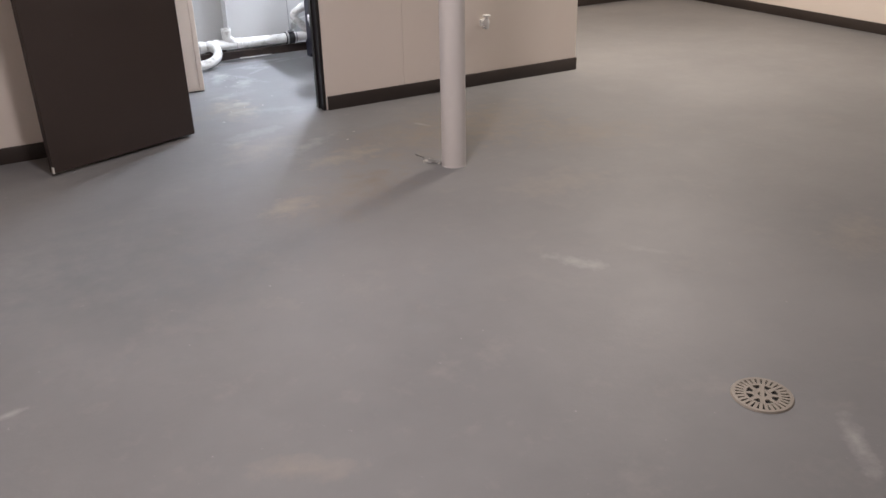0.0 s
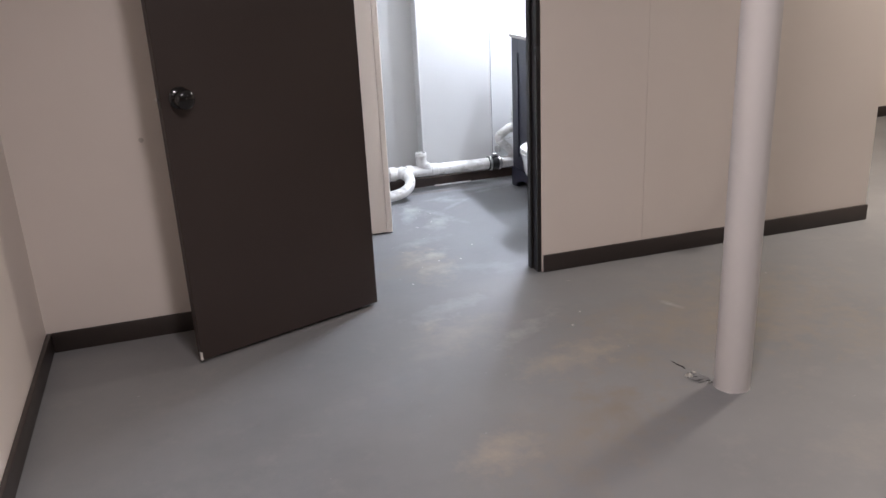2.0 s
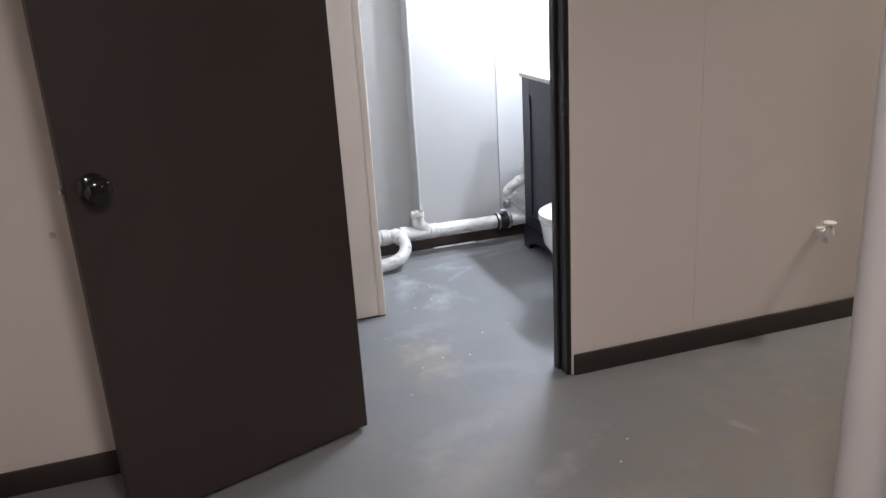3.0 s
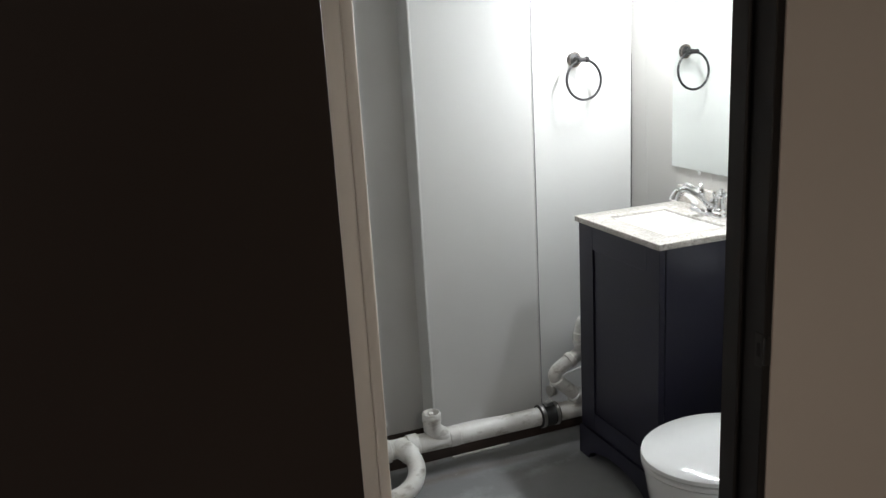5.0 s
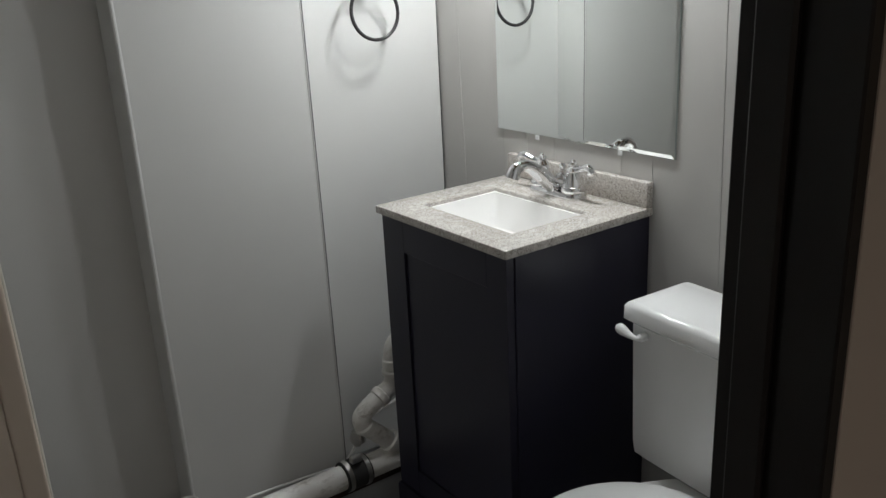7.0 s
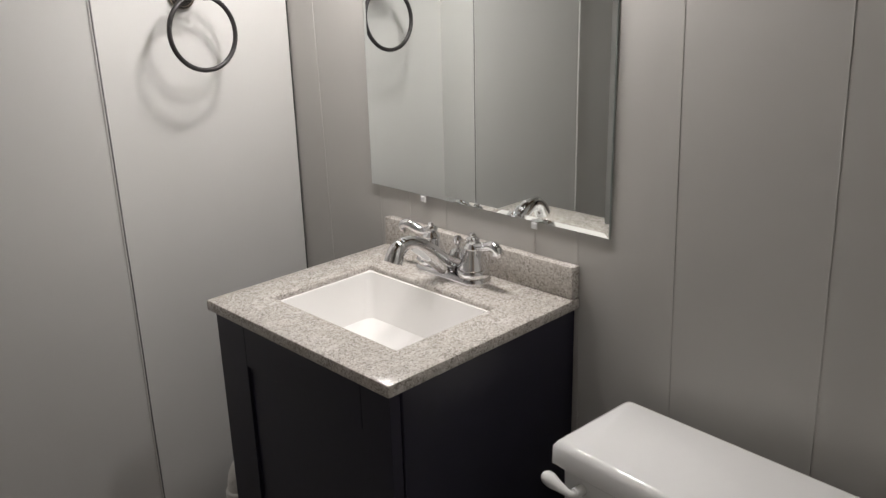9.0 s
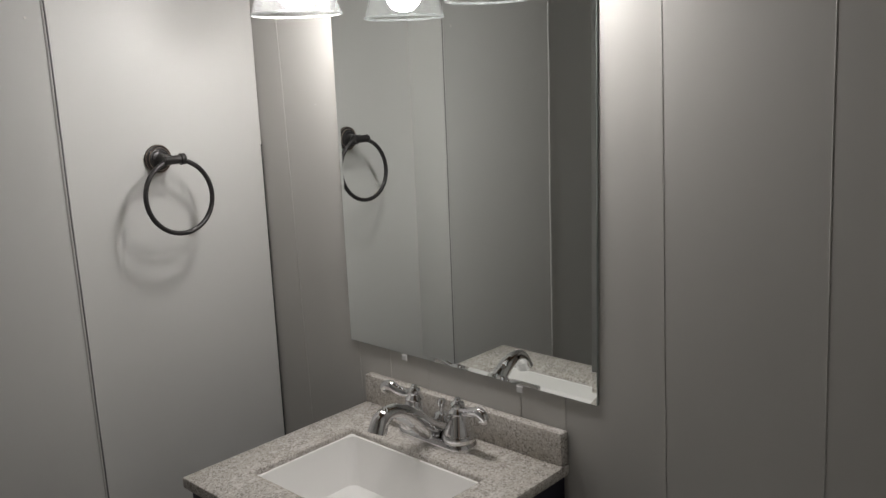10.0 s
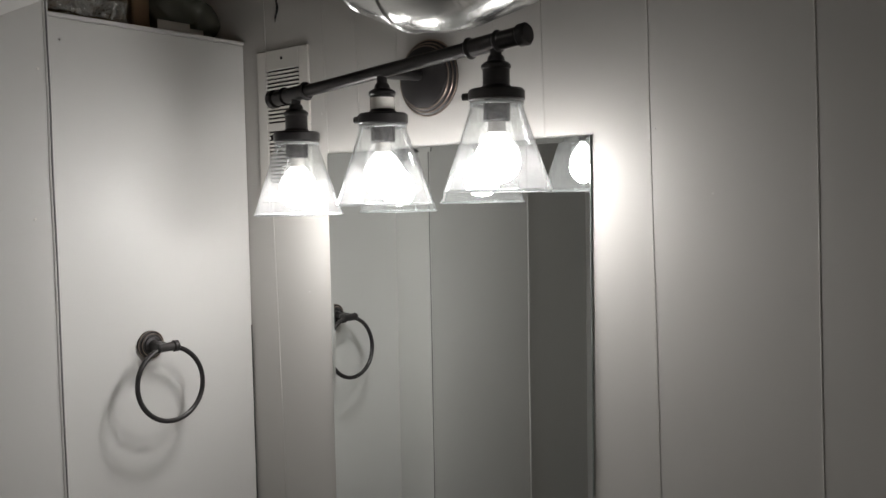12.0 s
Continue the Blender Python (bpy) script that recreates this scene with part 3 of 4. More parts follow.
for way, thick in (([(2.056, 3.545), (2.06, 3.515), (2.068, 3.49), (2.066, 3.478)], 0.0022), ([(2.06, 3.452), (2.068, 3.43), (2.083, 3.402), (2.09, 3.385), (2.097, 3.368)], 0.0036), ([(2.081, 3.44), (2.086, 3.415), (2.092, 3.39)], 0.0018)):
    line = smooth_path([(x, y, 0.0006) for x, y in way], 4)
    part("fissure", tube(line, [thick * (0.55 + 0.45 * math.sin(3.0 * k / len(line)) + 0.2 * ((k * 7) % 3 - 1)) for k in range(len(line))], 6), M_DARK, crack, "thin dark fissure")
for x, y, turn, length, width in ((2.05, 3.418, 70, 0.026, 0.018), (2.038, 3.428, 35, 0.022, 0.014), (2.078, 3.43, 95, 0.022, 0.011), (2.076, 3.366, 20, 0.018, 0.010)):
    part("chip", petal(length, width, 0.006, pose(x, y, 0.0005, 0, 0, turn)), M_LABEL, crack, "loose pale chip")


def floor_drain(cx, cy):
    d = holder("floor_drain", (cx, cy, 0), "round metal floor drain grate with radial slots", "drain")
    m = Matrix.Translation((cx, cy, 0))
    part("pit", lathe([(0, 0.0012), (0.074, 0.0012), (0.074, 0.0002), (0, 0.0002)], m, 32), M_DARK, d)
    part("rim", lathe([(0.066, 0.001), (0.068, 0.005), (0.076, 0.005), (0.079, 0.0005)], m, 48), M_DRAIN, d)
    part("ring", lathe([(0.040, 0.0015), (0.040, 0.005), (0.046, 0.005), (0.046, 0.0015)], m, 40), M_DRAIN, d)
    part("ring", lathe([(0.019, 0.0015), (0.019, 0.005), (0.025, 0.005), (0.025, 0.0015)], m, 32), M_DRAIN, d)
    tooth = mesh_of("spoke", box(0.045, 0.068, -0.0043, 0.0043, 0.0015, 0.0048), M_DRAIN)
    inner = mesh_of("spoke", box(0.024, 0.041, -0.0055, 0.0055, 0.0015, 0.0048), M_DRAIN)
    for count, me in ((28, tooth), (8, inner)):
        for k in range(count):
            ob = new("spoke", me)
            ob.parent = d
            ob.matrix_basis = pose(0, 0, 0, 0, 0, 360 * k / count)
    bar = box(-0.043, 0.043, -0.006, 0.006, 0.0015, 0.0052, bevel=0.001)
    bar.transform(pose(cx, cy, 0, 0, 0, 42))
    part("bar", bar, M_DRAIN, d)
    part("boss", lathe([(0.019, 0.0015), (0.019, 0.0046), (0.011, 0.0046), (0.011, 0.0015)], m, 24), M_DRAIN, d)


floor_drain(1.935, 1.394)

VAX, VAZ = 2.985, 0.372
valve = holder("wall_valve", (VAX, NORTH, VAZ), "small white shut-off valve on the panelled wall", "valve")
part("wall_block", box(VAX - 0.019, VAX + 0.011, NORTH - 0.020, NORTH - 0.0005, VAZ - 0.026, VAZ + 0.014, bevel=0.004, segments=2), M_GLOSS, valve)
part("stub_pipe", rod((VAX, NORTH - 0.02, VAZ - 0.006), (VAX, NORTH - 0.05, VAZ - 0.006), 0.010, seg=16), M_GLOSS, valve)
part("body", lathe([(0, -0.036), (0.011, -0.036), (0.0135, -0.031), (0.0135, -0.02), (0.017, -0.012), (0.0185, 0.004), (0.0155, 0.014), (0.0125, 0.024), (0, 0.024)], Matrix.Translation((VAX, NORTH - 0.05, VAZ)), 24), M_GLOSS, valve)
part("stem", lathe([(0.0, 0.024), (0.011, 0.024), (0.0095, 0.031), (0.0, 0.031)], Matrix.Translation((VAX, NORTH - 0.05, VAZ)), 18), M_STEEL, valve, "dark metal stem")
part("spout", rod((VAX, NORTH - 0.05, VAZ - 0.018), (VAX - 0.03, NORTH - 0.056, VAZ - 0.022), 0.0095, seg=16, edge=0.002), M_CHROME, valve)
part("handle", lathe([(0, 0.031), (0.012, 0.031), (0.0225, 0.034), (0.0235, 0.038), (0.0225, 0.043), (0.010, 0.046), (0, 0.046)], Matrix.Translation((VAX, NORTH - 0.05, VAZ)), 28), M_GLOSS, valve, "white round cap handle")


def ceiling_disc(x, y, power, colour, r=0.14):
    lamp = holder("ceiling_light", (x, y, CEIL), "unseen round flush ceiling light", "ceiling light", "room ceiling lights")
    part("housing", lathe([(0, 0), (r + 0.012, 0), (r + 0.012, -0.018), (r, -0.022), (r, -0.012), (0, -0.012)], Matrix.Translation((x, y, CEIL - 0.0005))), M_WHITE, lamp)
    part("diffuser", lathe([(0, -0.026), (r * 0.7, -0.024), (r - 0.001, -0.016), (r - 0.001, -0.0135), (0, -0.0135)], Matrix.Translation((x, y, CEIL - 0.0005))), M_DISC, lamp)
    data = bpy.data.lights.new("ceiling_lamp", "AREA")
    data.shape, data.size, data.energy, data.color = "DISK", 2 * r, power, colour
    ob = new("ceiling_lamp", data)
    ob.matrix_basis = pose(x, y, CEIL - 0.04)


ceiling_disc(4.3, 4.3, ROOM_LAMP * 1.75, (1.0, 0.85, 0.66), 0.21)
ceiling_disc(1.1, 2.17, ROOM_LAMP * 1.1, (1.0, 0.86, 0.76), 0.16)
# weak fill disc added to brighten the room, no known fixture here
ceiling_disc(4.4, 0.6, ROOM_LAMP * 0.3, (1.0, 0.86, 0.75))

# ---- vanity ----
VX0, VX1, VY0, VY1, VZ = 2.403, BATH_E - 0.001, 5.347, 5.797, 0.84
van = holder("vanity_cabinet", (2.6, 5.56, 0), "blue-black painted vanity cabinet with a shaker door", "cabinet")
part("side_panel", box(VX0 + 0.0205, VX1, VY0, VY0 + 0.016, 0.0, VZ, bevel=0.0015), M_CAB, van)
part("side_panel", box(VX0 + 0.018, VX1, VY1 - 0.016, VY1, 0.0, VZ, bevel=0.0015), M_CAB, van)
part("back_panel", box(VX1 - 0.012, VX1 - 0.002, VY0 + 0.0165, VY1 - 0.0165, 0.1, VZ), M_CAB, van)
part("bottom_shelf", box(VX0 + 0.0185, VX1 - 0.0125, VY0 + 0.0165, VY1 - 0.0165, 0.1, 0.115), M_CAB, van)
part("door", box(VX0 + 0.0035, VX0 + 0.0175, VY0 + 0.055, VY1 - 0.055, 0.175, VZ - 0.075), M_CAB, van, "recessed shaker door panel")
for a, b, c, d in ((VY0 + 0.001, VY0 + 0.0635, 0.112, VZ - 0.002), (VY1 - 0.085, VY1 - 0.001, 0.112, VZ - 0.002), (VY0 + 0.064, VY1 - 0.0855, VZ - 0.078, VZ - 0.002), (VY0 + 0.064, VY1 - 0.0855, 0.112, 0.18)):
    part("rail", box(VX0 - 0.002, VX0 + 0.0175, a, b, c, d, bevel=0.0005), M_CAB, van)


def arched_apron():
    bm = bmesh.new()
    n, outline = 14, [(VY0 - 0.004, 0.0), (VY0 + 0.055, 0.0)]
    a, b = VY0 + 0.065, VY1 - 0.065
    outline += [(a + (b - a) * k / n, 0.02 + 0.036 * min(1.0, 3.0 * min(k, n - k) / n) ** 0.6) for k in range(n + 1)]
    outline += [(VY1 - 0.055, 0.0), (VY1 + 0.004, 0.0), (VY1 + 0.004, 0.1), (VY1 - 0.002, 0.11), (VY0 + 0.002, 0.11), (VY0 - 0.004, 0.1)]
    front = [bm.verts.new((VX0 - 0.009, y, z)) for y, z in outline]
    back = [bm.verts.new((VX0 + 0.0178, y, z)) for y, z in outline]
    bm.faces.new(front)
    bm.faces.new(back[::-1])
    for k in range(len(outline)):
        n2 = (k + 1) % len(outline)
        bm.faces.new((front[k], back[k], back[n2], front[n2]))
    bmesh.ops.recalc_face_normals(bm, faces=bm.faces)
    return bm


part("apron", arched_apron(), M_CAB, van, "arched base apron with feet")

TX0, TX1, TY0, TY1, TZ = 2.391, BATH_E - 0.001, 5.337, 5.808, 0.86
BX0, BX1, BY0, BY1 = 2.476, 2.694, 5.415, 5.731


def slab_with_hole():
    bm = bmesh.new()
    xs, ys = (TX0, BX0, BX1, TX1), (TY0, BY0, BY1, TY1)
    grid = {}
    for z in (VZ + 0.0005, TZ):
        for i, x in enumerate(xs):
            for j, y in enumerate(ys):
                grid[i, j, z] = bm.verts.new((x, y, z))
    lo, hi = VZ + 0.0005, TZ
    for i in range(3):
        for j in range(3):
            if (i, j) != (1, 1):
                bm.faces.new([grid[a, b, hi] for a, b in ((i, j), (i + 1, j), (i + 1, j + 1), (i, j + 1))])
                bm.faces.new([grid[a, b, lo] for a, b in ((i, j), (i, j + 1), (i + 1, j + 1), (i + 1, j))])
    ring = [(0, 0), (1, 0), (2, 0), (3, 0), (3, 1), (3, 2), (3, 3), (2, 3), (1, 3), (0, 3), (0, 2), (0, 1)]
    for loop in (ring, [(1, 1), (1, 2), (2, 2), (2, 1)]):
        for p, q in zip(loop, loop[1:] + loop[:1]):
            bm.faces.new((grid[(*p, lo)], grid[(*q, lo)], grid[(*q, hi)], grid[(*p, hi)]))
    bmesh.ops.recalc_face_normals(bm, faces=bm.faces)
    sharp = [e for e in bm.edges if len(e.link_faces) == 2 and e.calc_face_angle() > 1.0]
    bmesh.ops.bevel(bm, geom=sharp, offset=0.0035, segments=2, profile=0.5, affect="EDGES")
    return bm


top = holder("granite_countertop", (2.6, 5.56, VZ), "speckled beige granite vanity top with a square basin", "countertop")
part("slab", slab_with_hole(), M_GRANITE, top)
part("backsplash", box(BATH_E - 0.021, BATH_E - 0.0012, TY0 + 0.002, TY1 - 0.002, TZ + 0.0003, 0.917, bevel=0.003, segments=2), M_GRANITE, top)


def basin():
    bm = bmesh.new()
    rings = []
    for inset, z in ((-0.004, 0.846), (0.0005, 0.845), (0.011, 0.805), (0.026, 0.768), (0.046, 0.757), (0.088, 0.753)):
        ring, rad = [], 0.018 + 0.2 * max(0.0, inset)
        x0, x1, y0, y1 = BX0 + inset, BX1 - inset, BY0 + inset, BY1 - inset
        for cx, cy, a0 in ((x1 - rad, y1 - rad, 0), (x0 + rad, y1 - rad, 90), (x0 + rad, y0 + rad, 180), (x1 - rad, y0 + rad, 270)):
            for k in range(6):
                a = radians(a0 + 18 * k)
                ring.append(bm.verts.new((cx + rad * math.cos(a), cy + rad * math.sin(a), z)))
        rings.append(ring)
    for a, b in zip(rings, rings[1:]):
        for k in range(len(a)):
            n = (k + 1) % len(a)
            bm.faces.new((a[k], a[n], b[n], b[k]))
    bm.faces.new(rings[-1])
    bmesh.ops.recalc_face_normals(bm, faces=bm.faces)
    bmesh.ops.reverse_faces(bm, faces=bm.faces)
    bmesh.ops.solidify(bm, geom=bm.faces, thickness=-0.004)
    return bm


bowl = part("basin", basin(), M_BASIN, top, "glossy cream rectangular basin")
part("drain", lathe([(0, 0.002), (0.014, 0.002), (0.016, 0.006), (0.022, 0.006), (0.024, 0.001), (0.018, 0.0005), (0, 0.0005)], Matrix.Translation((2.59, 5.565, 0.7545)), 28), M_CHROME, bowl, "chrome drain ring")


def faucet(cx, cy, z):
    f = holder("faucet", (cx, cy, z), "chrome centerset faucet with two scrolled lever handles", "faucet")
    bm = bmesh.new()
    n, rings = 40, []
    for s, h in ((1.0, 0.0), (1.0, 0.006), (0.95, 0.011), (0.86, 0.014)):
        ring = []
        for k in range(n):
            a = 2 * math.pi * k / n
            x, y = math.cos(a) * 0.031, math.sin(a) * 0.031
            y += 0.052 if math.sin(a) > 1e-6 else -0.052 if math.sin(a) < -1e-6 else 0
            ring.append(bm.verts.new((cx + x * s, cy + y * (1 - (1 - s) * 0.4), z + h)))
        rings.append(ring)
    for a, b in zip(rings, rings[1:]):
        for k in range(n):
            bm.faces.new((a[k], a[(k + 1) % n], b[(k + 1) % n], b[k]))
    bm.faces.new(rings[-1])
    bm.faces.new(rings[0][::-1])
    bmesh.ops.recalc_face_normals(bm, faces=bm.faces)
    part("base_plate", bm, M_CHROME, f)
    for s in (1, -1):
        y = cy + 0.052 * s
        part("handle_body", lathe([(0, 0), (0.0285, 0), (0.0295, 0.007), (0.027, 0.012), (0.0255, 0.013), (0.0245, 0.018), (0.019, 0.036), (0.0155, 0.047), (0.017, 0.050), (0.013, 0.055), (0.0105, 0.058), (0.0125, 0.062), (0.0115, 0.066), (0.006, 0.069), (0.0065, 0.072), (0.004, 0.075), (0, 0.076)],
             Matrix.Translation((cx, y, z + 0.0142)), 32), M_CHROME, f)
        pts = smooth_path([(cx, y, z + 0.072), (cx - 0.004, y + s * 0.018, z + 0.070), (cx - 0.007, y + s * 0.036, z + 0.074), (cx - 0.009, y + s * 0.052, z + 0.079), (cx - 0.010, y + s * 0.064, z + 0.076), (cx - 0.010, y + s * 0.067, z + 0.069), (cx - 0.010, y + s * 0.060, z + 0.066)], 6)
        part("lever", tube(pts, [0.006 + 0.003 * math.sin(math.pi * k / (len(pts) - 1)) for k in range(len(pts))], 14), M_CHROME, f, "scrolled chrome lever")
    pts = smooth_path([(cx + 0.006, cy, z + 0.014), (cx - 0.018, cy, z + 0.026), (cx - 0.048, cy, z + 0.050), (cx - 0.082, cy, z + 0.076), (cx - 0.108, cy, z + 0.086), (cx - 0.130, cy, z + 0.080), (cx - 0.141, cy, z + 0.060)], 6)
    last = len(pts) - 1
    part("spout", tube(pts, [0.0225 - 0.0095 * min(1, 1.5 * k / last) + 0.003 * max(0, k / last - 0.7) / 0.3 for k in range(last + 1)], 24), M_CHROME, f, "arched chrome spout")
    part("lift_knob", lathe([(0, 0), (0.017, 0), (0.0175, 0.006), (0.018, 0.018), (0.014, 0.03), (0.005, 0.034), (0.0045, 0.040), (0.0085, 0.044), (0.009, 0.050), (0.005, 0.056), (0, 0.057)], Matrix.Translation((cx + 0.016, cy, z + 0.014)), 24), M_CHROME, f)


faucet(2.756, 5.574, TZ + 0.0005)

# ---- mirror ----
MX, MY0, MY1, MZ0, MZ1 = BATH_E - 0.0045, 5.283, 5.858, 0.975, 1.711
mirror = holder("wall_mirror", (MX, 5.57, MZ0), "frameless rectangular mirror with a cut glass edge above the vanity", "mirror")


def bevelled_glass():
    bm = bmesh.new()
    w = 0.008
    outer = [bm.verts.new((MX - 0.0004, y, z)) for y, z in ((MY0, MZ0), (MY1, MZ0), (MY1, MZ1), (MY0, MZ1))]
    inner = [bm.verts.new((MX - 0.0010, y, z)) for y, z in ((MY0 + w, MZ0 + w), (MY1 - w, MZ0 + w), (MY1 - w, MZ1 - w), (MY0 + w, MZ1 - w))]
    bm.faces.new(inner)
    for k in range(4):
        n = (k + 1) % 4
        bm.faces.new((outer[k], outer[n], inner[n], inner[k]))
    for f in bm.faces:
        if f.normal.x > 0:
            f.normal_flip()
    bm.normal_update()
    return bm


def flat_part(name, bm, material, parent):
    ob = part(name, bm, material, parent)
    for p in ob.data.polygons:
        p.use_smooth = False
    return ob


flat_part("mirror_face", bevelled_glass(), M_MIRROR, mirror)
part("glass_edge", box(MX - 0.0003, BATH_E - 0.0005, MY0 - 0.0004, MY1 + 0.0004, MZ0 - 0.0004, MZ1 + 0.0004), M_EDGE, mirror)
for y in (5.705, 5.432):
    part("clip", box(MX - 0.004, MX - 0.0008, y - 0.007, y + 0.007, MZ0 - 0.013, MZ0 - 0.001, bevel=0.0015), M_PLASTIC, mirror, "clear plastic mirror clip")

# ---- towel ring ----
RX, RZ, RW = 2.575, 1.352, BATH_N
ring = holder("towel_ring", (RX, RW, RZ), "oil-rubbed bronze towel ring on the back wall", "towel ring")
part("rosette", lathe([(0, 0.0), (0.027, 0.0), (0.0275, 0.004), (0.0255, 0.006), (0.0225, 0.0065), (0.0215, 0.0095), (0.0175, 0.0105), (0.0165, 0.013), (0.011, 0.0145), (0.0095, 0.022), (0.0095, 0.048), (0.0, 0.048)], axis((RX, RW - 0.0003, RZ), (0, -1, 0)), 32), M_BRONZE, ring)
part("arm", lathe([(0, -0.018), (0.0085, -0.018), (0.0095, -0.015), (0.0085, -0.012), (0.0085, 0.015), (0.011, 0.017), (0.011, 0.025), (0.0085, 0.027), (0, 0.027)], axis((RX, RW - 0.055, RZ), (1, 0, 0)), 24), M_BRONZE, ring)
for w, h in ((0.0265, 0.0055), (0.0217, 0.0095)):
    part("edge_ring", tube([(RX + w * math.cos(2 * math.pi * k / 40), RW - 0.0003 - h, RZ + w * math.sin(2 * math.pi * k / 40)) for k in range(40)], 0.0009, 6, True), M_COPPER, ring, "worn bright edge")
part("hoop", tube([(RX + 0.005 + 0.069 * math.sin(2 * math.pi * k / 56), RW - 0.055 - 0.012 * (1 - math.cos(2 * math.pi * k / 56)) / 2, RZ - 0.0695 + 0.069 * math.cos(2 * math.pi * k / 56)) for k in range(56)], 0.0047, 12, True), M_BRONZE, ring, "round bronze hoop")

# ---- light bar over the mirror ----
LX, LY, LZ, TILT = BATH_E - 0.135, 5.585, 1.825, 4.2
light = holder("vanity_light", (BATH_E, 5.607, 1.836), "bronze three-light bar with clear glass cone shades", "wall light")
slope = math.tan(radians(TILT))


def bar_at(y):
    return LZ - (y - LY) * slope


part("backplate", lathe([(0, 0), (0.064, 0), (0.065, 0.004), (0.061, 0.007), (0.058, 0.008), (0.057, 0.012), (0.053, 0.014), (0.051, 0.019), (0.046, 0.021), (0.03, 0.025), (0, 0.027)], axis((BATH_E - 0.0005, 5.598, 1.829), (-1, 0, 0)), 48), M_BRONZE, light)
for r, h in ((0.0645, 0.0042), (0.0585, 0.0078), (0.0535, 0.0137)):
    part("edge_ring", tube([(BATH_E - 0.0005 - h, 5.598 + r * math.cos(2 * math.pi * k / 48), 1.829 + r * math.sin(2 * math.pi * k / 48)) for k in range(48)], 0.0014, 6, True), M_COPPER, light, "worn copper-coloured edge")
part("stem", rod((BATH_E - 0.02, 5.60, 1.832), (LX, 5.60, bar_at(5.60)), 0.009, seg=16), M_BRONZE, light)
d = Vector((0, -math.cos(radians(TILT)), math.sin(radians(TILT))))
part("bar", rod(Vector((LX, 5.855, bar_at(5.855))), Vector((LX, 5.306, bar_at(5.306))), 0.0105, seg=24, edge=0.002), M_BRONZE, light)
for y, w in ((5.853, 0.016), (5.82, 0.008), (5.765, 0.008), (5.404, 0.008), (5.353, 0.008), (5.310, 0.016)):
    p = Vector((LX, y, bar_at(y)))
    part("collar", rod(p - d * w / 2, p + d * w / 2, 0.0162, seg=24, edge=0.003), M_BRONZE, light)
for y0, y1 in ((5.845, 5.765), (5.404, 5.318)):
    part("sleeve", rod(Vector((LX, y0, bar_at(y0))), Vector((LX, y1, bar_at(y1))), 0.0132, seg=24, edge=0.001), M_BRONZE, light)


def lamp_head(y):
    h = part("lamp_holder", lathe([(0, 0.0), (0.0085, 0.0), (0.0085, -0.009), (0.0115, -0.012), (0.013, -0.018), (0.018, -0.0205), (0.0215, -0.024), (0.0215, -0.028), (0.0195, -0.030), (0.0195, -0.052), (0.023, -0.056), (0.038, -0.058), (0.0405, -0.061), (0.0405, -0.073), (0.038, -0.075), (0.0, -0.075)],
             Matrix.Translation((LX, y, bar_at(y) - 0.009)), 32), M_BRONZE, light)
    z = bar_at(y) - 0.084
    part("socket", rod((LX, y, z - 0.0003), (LX, y, z - 0.028), 0.0195, seg=24, edge=0.002), M_BRONZE, h)
    part("thumb_screw", rod((LX - 0.008, y + 0.038, z + 0.010), (LX - 0.011, y + 0.053, z + 0.010), 0.0055, seg=12, edge=0.001), M_BRONZE, h)
    s = part("shade", lathe([(0.036, -0.001), (0.0375, -0.006), (0.076, -0.122), (0.0775, -0.126), (0.0765, -0.128), (0.0745, -0.123), (0.0362, -0.0065), (0.0345, -0.001)], Matrix.Translation((LX, y, z)), 48), M_GLASS, light, "clear glass cone shade")
    s.visible_shadow = False
    rim = part("rim", tube([(LX + 0.0762 * math.cos(2 * math.pi * k / 48), y + 0.0762 * math.sin(2 * math.pi * k / 48), z - 0.127) for k in range(48)], 0.0022, 8, True), M_RIM, s, "rounded glass rim")
    rim.visible_shadow = False
    lip = part("lip", tube([(LX + 0.0368 * math.cos(2 * math.pi * k / 40), y + 0.0368 * math.sin(2 * math.pi * k / 40), z - 0.0035) for k in range(40)], 0.0026, 8, True), M_RIM, s, "thick glass lip under the holder")
    lip.visible_shadow = False
    part("bulb_neck", lathe([(0.0, -0.0285), (0.013, -0.0285), (0.0135, -0.044), (0.0, -0.044)], Matrix.Translation((LX, y, z)), 24), M_WHITE, h)
    part("bulb_collar", lathe([(0.0135, -0.0442), (0.020, -0.052), (0.0295, -0.066), (0.0325, -0.076), (0.033, -0.0855), (0.0, -0.086)], Matrix.Translation((LX, y, z)), 24), M_COLLAR, h, "glowing white bulb collar")
    part("bulb", lathe([(0.033, -0.0862), (0.0325, -0.091), (0.0305, -0.098), (0.026, -0.106), (0.0155, -0.114), (0.0, -0.117)], Matrix.Translation((LX, y, z)), 24), M_BULB, h, "lit frosted bulb")
    return h


for y in (5.793, 5.583, 5.358):
    lamp_head(y)
part("label", lathe([(0.0196, -0.033), (0.0202, -0.033), (0.0202, -0.051), (0.0196, -0.051)], Matrix.Translation((LX, 5.583, bar_at(5.583) - 0.009)), 32), M_LABEL, light, "small white paper label")

# ---- vent ----
VNT = (5.905, 6.062, 1.62, 1.928)
vent = holder("wall_vent", (BATH_E, 5.98, 1.77), "cream metal air vent grille with narrow louvres", "vent")
y0, y1, z0, z1 = VNT
part("backing", box(BATH_E - 0.0022, BATH_E - 0.0004, y0 + 0.004, y1 - 0.004, z0 + 0.004, z1 - 0.004), M_DARK, vent)
